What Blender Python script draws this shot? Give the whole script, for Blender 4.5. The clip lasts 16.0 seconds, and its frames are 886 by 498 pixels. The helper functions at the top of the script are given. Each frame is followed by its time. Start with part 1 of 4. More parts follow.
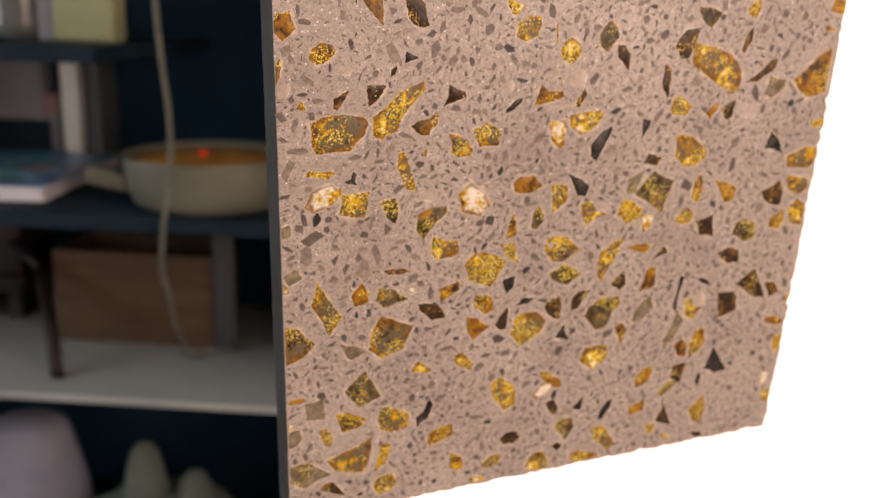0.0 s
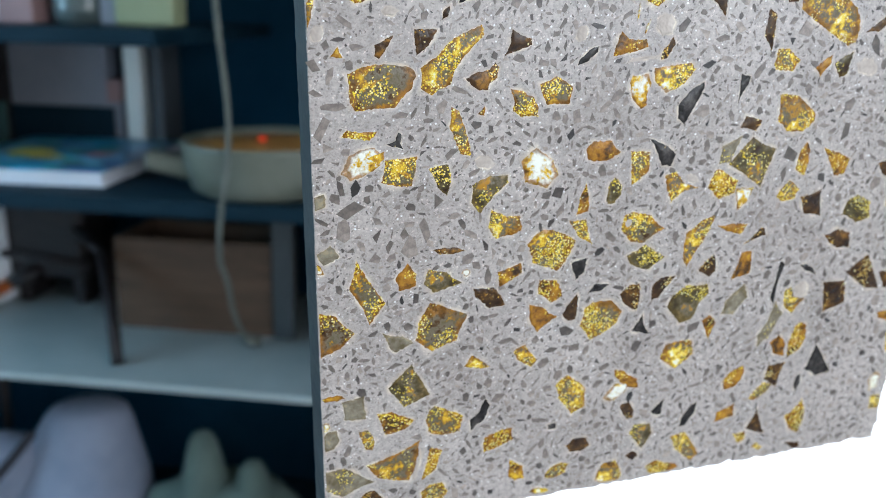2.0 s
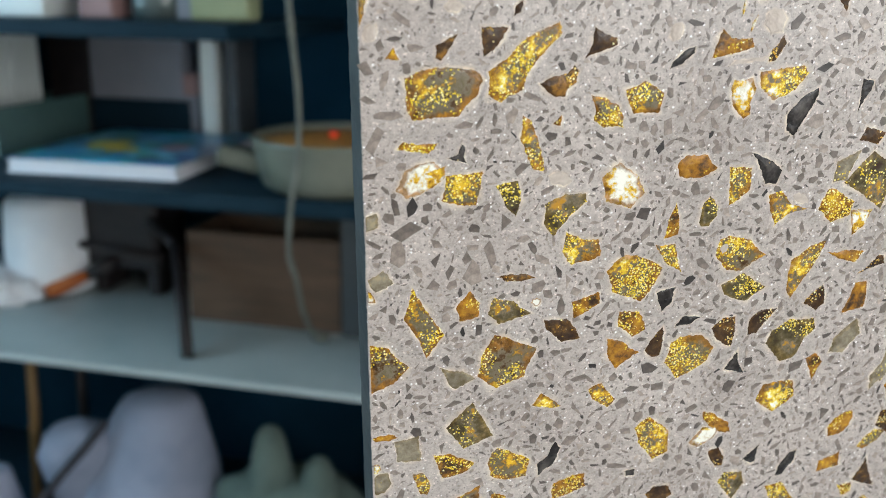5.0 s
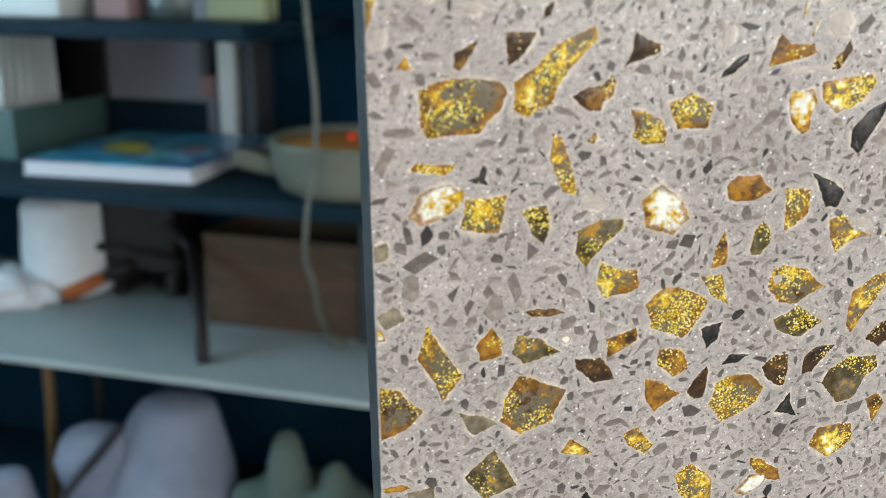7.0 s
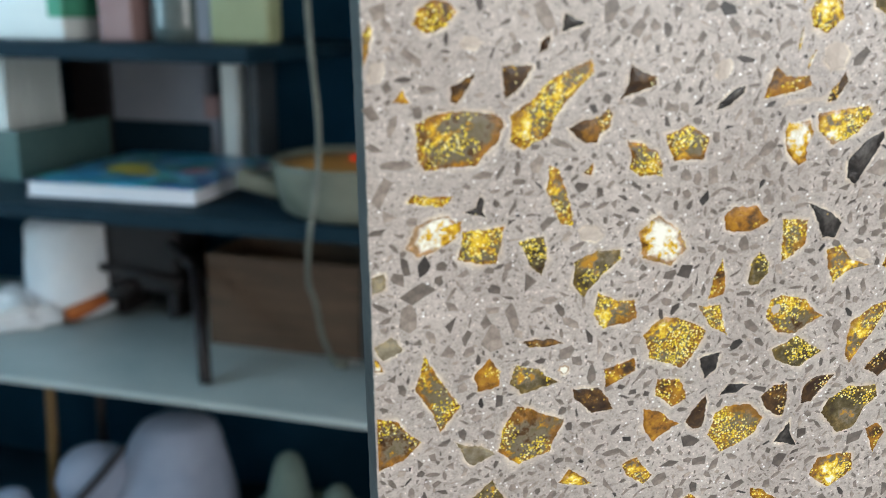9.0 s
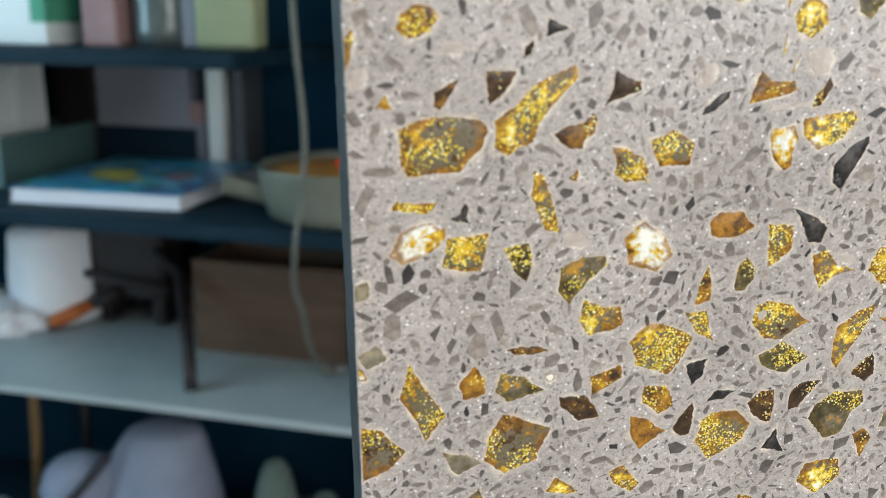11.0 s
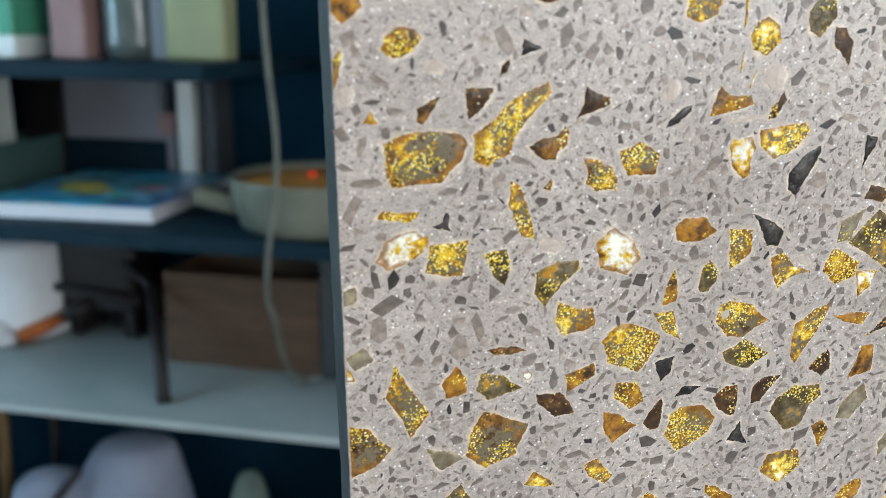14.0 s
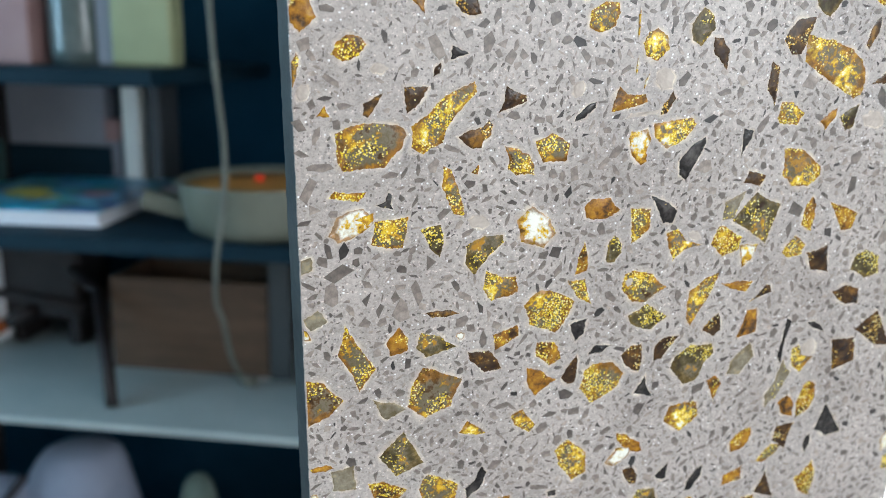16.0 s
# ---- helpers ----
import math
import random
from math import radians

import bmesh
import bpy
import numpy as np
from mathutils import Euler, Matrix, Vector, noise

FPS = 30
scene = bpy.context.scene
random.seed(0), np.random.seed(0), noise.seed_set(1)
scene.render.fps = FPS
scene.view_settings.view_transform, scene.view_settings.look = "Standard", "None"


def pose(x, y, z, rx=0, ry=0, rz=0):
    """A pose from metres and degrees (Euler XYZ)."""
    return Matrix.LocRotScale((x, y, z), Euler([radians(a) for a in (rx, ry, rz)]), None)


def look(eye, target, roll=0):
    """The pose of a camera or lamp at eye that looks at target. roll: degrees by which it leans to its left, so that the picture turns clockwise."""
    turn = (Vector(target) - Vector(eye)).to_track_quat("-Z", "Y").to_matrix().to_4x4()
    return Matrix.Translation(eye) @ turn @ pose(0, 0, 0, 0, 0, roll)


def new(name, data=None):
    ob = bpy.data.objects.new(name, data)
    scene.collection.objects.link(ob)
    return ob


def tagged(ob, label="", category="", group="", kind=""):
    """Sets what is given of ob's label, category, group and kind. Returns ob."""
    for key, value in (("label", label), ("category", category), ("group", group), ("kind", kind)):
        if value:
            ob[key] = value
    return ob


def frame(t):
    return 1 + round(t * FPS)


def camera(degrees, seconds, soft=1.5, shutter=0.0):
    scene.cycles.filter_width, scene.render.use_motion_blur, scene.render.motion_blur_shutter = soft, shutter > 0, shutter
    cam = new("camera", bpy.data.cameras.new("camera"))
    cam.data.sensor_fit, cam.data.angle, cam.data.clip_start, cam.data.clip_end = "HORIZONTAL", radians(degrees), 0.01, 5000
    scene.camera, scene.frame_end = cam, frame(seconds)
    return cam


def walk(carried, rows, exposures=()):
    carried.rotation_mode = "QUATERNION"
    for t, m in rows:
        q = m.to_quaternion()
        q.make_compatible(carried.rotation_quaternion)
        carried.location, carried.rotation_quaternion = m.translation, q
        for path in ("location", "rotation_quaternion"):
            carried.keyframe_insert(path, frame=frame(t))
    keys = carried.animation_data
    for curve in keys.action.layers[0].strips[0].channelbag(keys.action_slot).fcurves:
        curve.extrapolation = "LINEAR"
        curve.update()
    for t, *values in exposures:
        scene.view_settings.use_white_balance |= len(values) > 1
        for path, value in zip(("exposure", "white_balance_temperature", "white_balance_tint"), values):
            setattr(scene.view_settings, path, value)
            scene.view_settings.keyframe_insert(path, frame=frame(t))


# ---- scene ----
cam = camera(53.48, 16.0, soft=1.0)
cam.data.dof.use_dof = True
cam.data.dof.focus_distance = 0.237
cam.data.dof.aperture_fstop = 12.2
PATH = [
    (0.0, (0.0405, -0.0722, 1.0486), (-0.0456, 1.3759, 0.667), 1.85),
    (0.5, (0.037, -0.0582, 1.0395), (-0.0722, 1.3873, 0.6542), 1.91),
    (1.0, (0.0391, -0.0503, 1.0338), (-0.0959, 1.3926, 0.647), 1.83),
    (1.5, (0.039, -0.0418, 1.0331), (-0.1246, 1.3974, 0.6435), 1.49),
    (2.0, (0.0397, -0.033, 1.033), (-0.1544, 1.4009, 0.6377), 1.32),
    (2.5, (0.0393, -0.028, 1.0327), (-0.1831, 1.4012, 0.6353), 1.29),
    (3.0, (0.039, -0.0223, 1.0329), (-0.2027, 1.4036, 0.635), 1.2),
    (3.5, (0.0386, -0.0168, 1.0333), (-0.2206, 1.4058, 0.6346), 1.26),
    (4.0, (0.0376, -0.0121, 1.033), (-0.2426, 1.4055, 0.6306), 1.3),
    (6.5, (0.0337, 0.0153, 1.034), (-0.3101, 1.4164, 0.6231), 0.93),
    (7.0, (0.0312, 0.0222, 1.0339), (-0.3166, 1.4224, 0.6234), 0.96),
    (7.5, (0.0307, 0.0243, 1.0342), (-0.3191, 1.4258, 0.6301), 1.0),
    (8.0, (0.0316, 0.0233, 1.0355), (-0.3216, 1.4266, 0.6403), 0.97),
    (8.5, (0.0322, 0.023, 1.0359), (-0.3239, 1.4285, 0.6514), 0.9),
    (9.0, (0.0324, 0.0227, 1.0366), (-0.3237, 1.4295, 0.6572), 0.91),
    (11.5, (0.0325, 0.0252, 1.0366), (-0.2971, 1.4408, 0.6658), 0.89),
    (12.0, (0.0322, 0.0243, 1.037), (-0.2907, 1.4414, 0.6659), 0.87),
    (12.5, (0.0325, 0.0217, 1.0375), (-0.2764, 1.4435, 0.6725), 0.87),
    (13.0, (0.0327, 0.0203, 1.0375), (-0.2651, 1.4453, 0.6762), 0.88),
    (13.5, (0.0323, 0.0178, 1.038), (-0.2614, 1.4439, 0.6776), 0.84),
    (14.0, (0.0322, 0.0134, 1.0387), (-0.2544, 1.4423, 0.6836), 0.73),
    (14.5, (0.0329, 0.011, 1.0385), (-0.2341, 1.4455, 0.6908), 0.72),
    (15.0, (0.0338, 0.0053, 1.0384), (-0.1992, 1.4474, 0.6979), 0.71),
    (15.5, (0.0364, -0.005, 1.0388), (-0.1687, 1.4425, 0.703), 0.84),
    (16.0, (0.0399, -0.0208, 1.0384), (-0.1571, 1.4267, 0.6978), 1.08),
]
EXPOSURES = [
    (0.0, -0.42, 9300, 38),
    (0.5, -0.18, 6600, 14),
    (0.9, -0.08, 5700, 8),
    (1.6, -0.05, 5500, 7),
    (2.5, 0.0, 5700, 8),
    (4.0, 0.05, 6050, 8),
    (6.5, 0.05, 6200, 8),
    (13.0, 0.05, 6150, 8),
    (16.0, 0.05, 5800, 7),
]
walk(cam, [(t, look(eye, target, roll)) for t, eye, target, roll in PATH], EXPOSURES)

# ---- light: daylight at glazed door and west window; east side fill is added ----
world = bpy.data.worlds.new("sky")
scene.world = world
world.use_nodes = True
wn = world.node_tree.nodes
sky = wn.new("ShaderNodeTexSky")
sky.sky_type, sky.sun_disc = "NISHITA", False
sky.sun_elevation, sky.sun_rotation = radians(40), radians(200)
wn["Background"].inputs["Strength"].default_value = 0.1
world.node_tree.links.new(sky.outputs[0], wn["Background"].inputs[0])


def area(name, watts, sx, sy, m, colour):
    lamp = bpy.data.lights.new(name, "AREA")
    lamp.shape, lamp.size, lamp.size_y, lamp.energy, lamp.color = "RECTANGLE", sx, sy, watts, colour
    ob = new(name, lamp)
    ob.matrix_world = m
    return ob


area("window_light_back", 30, 1.0, 1.9, look((0.46, 1.40, 1.15), (0.46, 0.0, 1.0)), (0.93, 0.97, 1.0))
area("window_light_west", 14.5, 0.7, 1.1, look((-1.78, 0.40, 1.30), (-0.95, 1.15, 0.85)), (0.50, 0.81, 1.0))
# unseen fill from the east side, added to light the slab's face
area("fill_light_side", 24.6, 1.2, 1.4, look((1.63, -0.90, 1.2), (0.0, 0.2, 0.98)), (1.0, 0.98, 0.955))


# ---- materials ----
def material(name, rough=0.6, metal=0.0, spec=0.5):
    m = bpy.data.materials.new(name)
    m.use_nodes = True
    b = m.node_tree.nodes["Principled BSDF"]
    b.inputs["Roughness"].default_value, b.inputs["Metallic"].default_value = rough, metal
    b.inputs["Specular IOR Level"].default_value = spec
    return m, m.node_tree.nodes, m.node_tree.links, b


def ramp(nodes, stops):
    r = nodes.new("ShaderNodeValToRGB")
    el = r.color_ramp.elements
    while len(el) < len(stops):
        el.new(0.5)
    for e, (p, c) in zip(el, stops):
        e.position, e.color = p, (*c, 1) if len(c) == 3 else c
    return r


def mixed(nodes, links, fac, a, b, mode="MIX"):
    x = nodes.new("ShaderNodeMix")
    x.data_type, x.blend_type = "RGBA", mode
    for sock, val in ((x.inputs[0], fac), (x.inputs[6], a), (x.inputs[7], b)):
        if isinstance(val, (int, float)):
            sock.default_value = val
        elif isinstance(val, tuple):
            sock.default_value = (*val, 1)
        else:
            links.new(val, sock)
    return x.outputs[2]


def noise_tex(nodes, links, vec, scale, detail=4, rough=0.55):
    t = nodes.new("ShaderNodeTexNoise")
    t.inputs["Scale"].default_value, t.inputs["Detail"].default_value, t.inputs["Roughness"].default_value = scale, detail, rough
    links.new(vec, t.inputs["Vector"])
    return t


def bump(nodes, links, b, height, strength, dist):
    n = nodes.new("ShaderNodeBump")
    n.inputs["Strength"].default_value, n.inputs["Distance"].default_value = strength, dist
    links.new(height, n.inputs["Height"])
    links.new(n.outputs[0], b.inputs["Normal"])


def surface(name, low, high, scale=30, rough=0.6, grain=300, stretch=(1, 1, 1), bump_by=0.001, spec=0.4, metal=0.0):
    """A plain coat with blotches at one scale and grain at another."""
    m, n, l, b = material(name, rough, metal, spec)
    tc = n.new("ShaderNodeTexCoord")
    mp = n.new("ShaderNodeMapping")
    mp.inputs["Scale"].default_value = stretch
    l.new(tc.outputs["Object"], mp.inputs[0])
    big, fine = noise_tex(n, l, mp.outputs[0], scale), noise_tex(n, l, mp.outputs[0], grain, 3)
    mx = n.new("ShaderNodeMath")
    mx.operation = "MULTIPLY_ADD"
    l.new(fine.outputs[0], mx.inputs[0])
    mx.inputs[1].default_value = 0.35
    l.new(big.outputs[0], mx.inputs[2])
    r = ramp(n, [(0.45, low), (0.9, high)])
    l.new(mx.outputs[0], r.inputs[0])
    l.new(r.outputs[0], b.inputs["Base Color"])
    bump(n, l, b, fine.outputs[0], 0.4, bump_by)
    return m


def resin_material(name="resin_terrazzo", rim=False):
    """Speckled resin; rim: glow of light around the broken glass, painted as paler resin."""
    m, n, l, b = material(name, 0.30, 0, 0.5)
    tc = n.new("ShaderNodeTexCoord")
    v = tc.outputs["Object"]
    cloud, mid = noise_tex(n, l, v, 26, 3), noise_tex(n, l, v, 420, 5, 0.7)
    base = ramp(n, [(0.3, (0.42, 0.371, 0.336)), (0.7, (0.57, 0.512, 0.468))])
    l.new(cloud.outputs[0], base.inputs[0])
    tone = ramp(n, [(0.32, (0.72, 0.70, 0.69)), (0.5, (0.99, 0.985, 0.98)), (0.66, (1.16, 1.16, 1.17))])
    l.new(mid.outputs[0], tone.inputs[0])
    c = mixed(n, l, 1.0, base.outputs[0], tone.outputs[0], "MULTIPLY")
    # fine dark and pale grit
    grit = n.new("ShaderNodeTexVoronoi")
    grit.inputs["Scale"].default_value = 1150
    l.new(v, grit.inputs["Vector"])
    hsv = n.new("ShaderNodeSeparateColor")
    l.new(grit.outputs["Color"], hsv.inputs[0])
    dark = ramp(n, [(0.14, (1, 1, 1)), (0.19, (0, 0, 0))])
    l.new(hsv.outputs[0], dark.inputs[0])
    pale = ramp(n, [(0.945, (0, 0, 0)), (0.958, (1, 1, 1))])
    l.new(hsv.outputs[1], pale.inputs[0])
    core = ramp(n, [(0.30, (1, 1, 1)), (0.42, (0, 0, 0))])
    l.new(grit.outputs["Distance"], core.inputs[0])
    fd = mixed(n, l, 1.0, dark.outputs[0], core.outputs[0], "MULTIPLY")
    fp = mixed(n, l, 1.0, pale.outputs[0], core.outputs[0], "MULTIPLY")
    c = mixed(n, l, fd, c, (0.23, 0.20, 0.187))
    c = mixed(n, l, fp, c, (0.92, 0.91, 0.90))
    fine = n.new("ShaderNodeTexVoronoi")
    fine.inputs["Scale"].default_value = 2300
    l.new(v, fine.inputs["Vector"])
    fs = n.new("ShaderNodeSeparateColor")
    l.new(fine.outputs["Color"], fs.inputs[0])
    fine_tone = ramp(n, [(0.0, (0.76, 0.75, 0.74)), (0.25, (0.90, 0.89, 0.88)), (0.4, (1.0, 1.0, 1.0)), (0.95, (1.03, 1.03, 1.03)), (0.98, (1.45, 1.45, 1.45))])
    l.new(fs.outputs[0], fine_tone.inputs[0])
    c = mixed(n, l, 1.0, c, fine_tone.outputs[0], "MULTIPLY")
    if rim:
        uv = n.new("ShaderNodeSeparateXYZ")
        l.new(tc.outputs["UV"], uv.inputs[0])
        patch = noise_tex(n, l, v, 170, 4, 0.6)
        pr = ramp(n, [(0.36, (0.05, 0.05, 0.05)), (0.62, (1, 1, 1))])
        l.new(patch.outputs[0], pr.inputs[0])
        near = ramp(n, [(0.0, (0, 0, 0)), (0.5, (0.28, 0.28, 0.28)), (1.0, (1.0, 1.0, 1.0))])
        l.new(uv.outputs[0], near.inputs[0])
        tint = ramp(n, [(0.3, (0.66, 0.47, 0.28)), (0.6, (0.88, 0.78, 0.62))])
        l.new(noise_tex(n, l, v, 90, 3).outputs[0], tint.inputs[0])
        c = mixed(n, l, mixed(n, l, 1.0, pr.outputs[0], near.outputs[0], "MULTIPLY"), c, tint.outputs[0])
    l.new(c, b.inputs["Base Color"])
    bump(n, l, b, mid.outputs[0], 0.15, 0.0003)
    return m


def stone_chip_material(per_object):
    m, n, l, b = material("quartz_chip", 0.3, 0, 0.5)
    tc = n.new("ShaderNodeTexCoord")
    if per_object:
        rnd = n.new("ShaderNodeObjectInfo").outputs["Random"]
    else:
        rnd = n.new("ShaderNodeNewGeometry").outputs["Random Per Island"]
    r = ramp(n, [(0.0, (0.022, 0.019, 0.018)), (0.06, (0.095, 0.078, 0.067)), (0.32, (0.178, 0.148, 0.126)), (0.75, (0.252, 0.210, 0.180)), (1.0, (0.40, 0.335, 0.285))])
    l.new(rnd, r.inputs[0])
    t = noise_tex(n, l, tc.outputs["Object"], 330, 6, 0.7)
    shade = ramp(n, [(0.30, (0.52, 0.51, 0.50)), (0.5, (1.0, 0.99, 0.98)), (0.70, (1.60, 1.56, 1.50))])
    l.new(t.outputs[0], shade.inputs[0])
    l.new(mixed(n, l, 1.0, r.outputs[0], shade.outputs[0], "MULTIPLY"), b.inputs["Base Color"])
    return m


def glass_chip_material(name, stops, cover, flake=(1.0, 0.74, 0.03), rough=0.14, drift=0.0, edge=(0.29, 0.125, 0.012), edge_by=0.85):
    """Broken glass whose colour shifts between smoky, amber, gold-leaf and painted highlight tones, under a scatter of
    gold flakes; cover: 0 few, 1 many.
    """
    m, n, l, b = material(name, rough, 0, 0.35)
    tc, info = n.new("ShaderNodeTexCoord"), n.new("ShaderNodeObjectInfo")
    off = n.new("ShaderNodeVectorMath")
    off.operation = "MULTIPLY_ADD"
    cmb = n.new("ShaderNodeCombineXYZ")
    for i in range(3):
        l.new(info.outputs["Random"], cmb.inputs[i])
    l.new(cmb.outputs[0], off.inputs[0])
    off.inputs[1].default_value = (3.0, 7.0, 5.0)
    l.new(tc.outputs["Object"], off.inputs[2])
    v = off.outputs[0]
    deep, fold = noise_tex(n, l, v, 105, 6, 0.62), noise_tex(n, l, v, 420, 4, 0.7)
    depth = n.new("ShaderNodeMath")
    depth.operation = "MULTIPLY_ADD"
    l.new(fold.outputs[0], depth.inputs[0])
    depth.inputs[1].default_value = 0.36
    l.new(deep.outputs[0], depth.inputs[2])
    shift = n.new("ShaderNodeMath")
    shift.operation = "ADD"
    l.new(depth.outputs[0], shift.inputs[0])
    shift.inputs[1].default_value = drift - 0.18
    body = ramp(n, stops)
    l.new(shift.outputs[0], body.inputs[0])
    uv = n.new("ShaderNodeSeparateXYZ")
    l.new(tc.outputs["UV"], uv.inputs[0])
    # the thin broken edge is amber, in uneven patches
    uneven = noise_tex(n, l, v, 130, 4, 0.65)
    reach = n.new("ShaderNodeMath")
    reach.operation = "MULTIPLY_ADD"
    l.new(uneven.outputs[0], reach.inputs[0])
    reach.inputs[1].default_value = 1.5
    l.new(uv.outputs[0], reach.inputs[2])
    er = ramp(n, [(0.0, (0, 0, 0)), (0.40, (0, 0, 0)), (0.62, (edge_by,) * 3), (1.0, (edge_by,) * 3)])
    scaled = n.new("ShaderNodeMath")
    scaled.operation = "MULTIPLY_ADD"
    l.new(reach.outputs[0], scaled.inputs[0])
    scaled.inputs[1].default_value, scaled.inputs[2].default_value = 1.0, -1.05
    l.new(scaled.outputs[0], er.inputs[0])
    foil = ramp(n, [(0.35, tuple(x * 0.45 for x in edge)), (0.52, edge), (0.66, tuple(min(1, x * 1.9) for x in edge))])
    l.new(fold.outputs[0], foil.inputs[0])
    c = mixed(n, l, er.outputs[0], body.outputs[0], foil.outputs[0])
    vor = n.new("ShaderNodeTexVoronoi")
    vor.inputs["Scale"].default_value = 1750
    l.new(v, vor.inputs["Vector"])
    sep = n.new("ShaderNodeSeparateColor")
    l.new(vor.outputs["Color"], sep.inputs[0])
    cluster = noise_tex(n, l, v, 85, 2, 0.55)
    add = n.new("ShaderNodeMath")
    add.operation = "MULTIPLY_ADD"
    l.new(sep.outputs[0], add.inputs[0])
    add.inputs[1].default_value = 0.20
    l.new(cluster.outputs[0], add.inputs[2])
    lo = 0.875 - 0.24 * cover
    fr = ramp(n, [(lo, (0, 0, 0)), (lo + 0.03, (1, 1, 1))])
    l.new(add.outputs[0], fr.inputs[0])
    disc = ramp(n, [(0.44, (1, 1, 1)), (0.54, (0, 0, 0))])
    l.new(vor.outputs["Distance"], disc.inputs[0])
    f = mixed(n, l, 1.0, fr.outputs[0], disc.outputs[0], "MULTIPLY")
    tint = ramp(n, [(0.0, tuple(x * 0.65 for x in flake)), (0.5, flake), (1.0, (1.0, 0.95, 0.48))])
    l.new(sep.outputs[1], tint.inputs[0])
    l.new(mixed(n, l, f, c, tint.outputs[0]), b.inputs["Base Color"])
    fm = n.new("ShaderNodeMath")
    fm.operation = "MULTIPLY"
    l.new(f, fm.inputs[0])
    fm.inputs[1].default_value = 0.25
    l.new(fm.outputs[0], b.inputs["Metallic"])
    rr = n.new("ShaderNodeMapRange")
    rr.inputs[3].default_value, rr.inputs[4].default_value = rough, 0.40
    l.new(f, rr.inputs[0])
    l.new(rr.outputs[0], b.inputs["Roughness"])
    bp = n.new("ShaderNodeBump")
    bp.inputs["Strength"].default_value, bp.inputs["Distance"].default_value = 0.7, 0.0006
    hm = n.new("ShaderNodeMath")
    hm.operation = "MULTIPLY_ADD"
    l.new(sep.outputs[2], hm.inputs[0])
    l.new(f, hm.inputs[1])
    l.new(depth.outputs[0], hm.inputs[2])
    l.new(hm.outputs[0], bp.inputs["Height"])
    l.new(bp.outputs[0], b.inputs["Normal"])
    return m


RESIN = resin_material()
STONE_ONE, STONE_MANY = stone_chip_material(True), stone_chip_material(False)
HALO = resin_material("resin_glow_rim", True)
SMOKE, OLIVE, BROWN, UMBER = (0.20, 0.165, 0.11), (0.14, 0.112, 0.052), (0.10, 0.052, 0.016), (0.040, 0.020, 0.010)
# LEMON and PALE paint the hot highlights of light inside the glass
AMBER, GOLD, LEMON, PALE = (0.50, 0.25, 0.022), (0.84, 0.55, 0.03), (1.0, 0.84, 0.14), (0.98, 0.96, 0.84)
KIND = {
    "g": glass_chip_material("gold_glass", [(0.30, BROWN), (0.38, AMBER), (0.44, OLIVE), (0.51, SMOKE), (0.55, AMBER), (0.59, GOLD), (0.64, LEMON), (0.69, PALE)], 1.08),
    "G": glass_chip_material("smoky_gold_glass", [(0.30, UMBER), (0.38, BROWN), (0.45, SMOKE), (0.56, OLIVE), (0.60, AMBER), (0.68, GOLD)], 1.0),
    "a": glass_chip_material("amber_glass", [(0.30, UMBER), (0.40, BROWN), (0.47, (0.27, 0.115, 0.014)), (0.54, (0.40, 0.185, 0.018)), (0.62, AMBER), (0.70, GOLD)], 0.98),
    "b": glass_chip_material("brown_glass", [(0.34, (0.026, 0.013, 0.007)), (0.48, (0.055, 0.027, 0.010)), (0.57, BROWN), (0.66, (0.30, 0.14, 0.02))], 0.72, (0.80, 0.46, 0.04), edge=(0.085, 0.040, 0.012)),
    "d": glass_chip_material("dark_glass", [(0.34, (0.010, 0.008, 0.008)), (0.52, (0.032, 0.027, 0.025)), (0.68, (0.085, 0.074, 0.066))], 0.12, (0.6, 0.4, 0.1), edge=(0.022, 0.018, 0.016)),
    "o": glass_chip_material("olive_glass", [(0.32, UMBER), (0.42, (0.062, 0.046, 0.018)), (0.54, (0.115, 0.090, 0.038)), (0.63, SMOKE), (0.68, AMBER)], 0.92, edge=(0.20, 0.13, 0.03), edge_by=0.6),
    "m": glass_chip_material("grey_green_glass", [(0.32, OLIVE), (0.46, SMOKE), (0.58, (0.29, 0.255, 0.18)), (0.68, (0.40, 0.33, 0.20))], 0.50, edge=(0.26, 0.19, 0.09), edge_by=0.5),
    # cream patches paint light reflected beside dark glass
    "c": surface("cream_reflection", (0.46, 0.385, 0.32), (0.66, 0.58, 0.50), 160, 0.3, 900),
    "p": glass_chip_material("silver_gold_glass", [(0.32, BROWN), (0.40, AMBER), (0.46, GOLD), (0.50, (0.78, 0.72, 0.56)), (0.56, PALE)], 0.80, drift=0.02),
}
NAMES = {"gold_glass": "gold-flecked glass chip", "smoky_gold_glass": "smoky glass chip with gold flakes", "amber_glass": "amber gold glass chip", "brown_glass": "dark brown glass chip", "dark_glass": "nearly black glass chip", "olive_glass": "olive glass chip with gold flakes", "grey_green_glass": "grey-green clear glass chip", "cream_reflection": "smooth cream patch painting reflected light", "silver_gold_glass": "silvery chip with painted white highlight and gold rim"}
# side faces get a far darker colour than the polished face
SAWN = surface("dark_sawn_edge", (0.030, 0.042, 0.044), (0.080, 0.098, 0.100), 60, 0.55, 700, (1, 1, 1), 0.0004)
BLACK = surface("black_lacquer", (0.004, 0.017, 0.028), (0.010, 0.029, 0.045), 9, 0.6, 200, spec=0.12)
BLACK_BACK = surface("black_back_board", (0.004, 0.026, 0.048), (0.009, 0.038, 0.067), 9, 0.85, 200, spec=0.05)
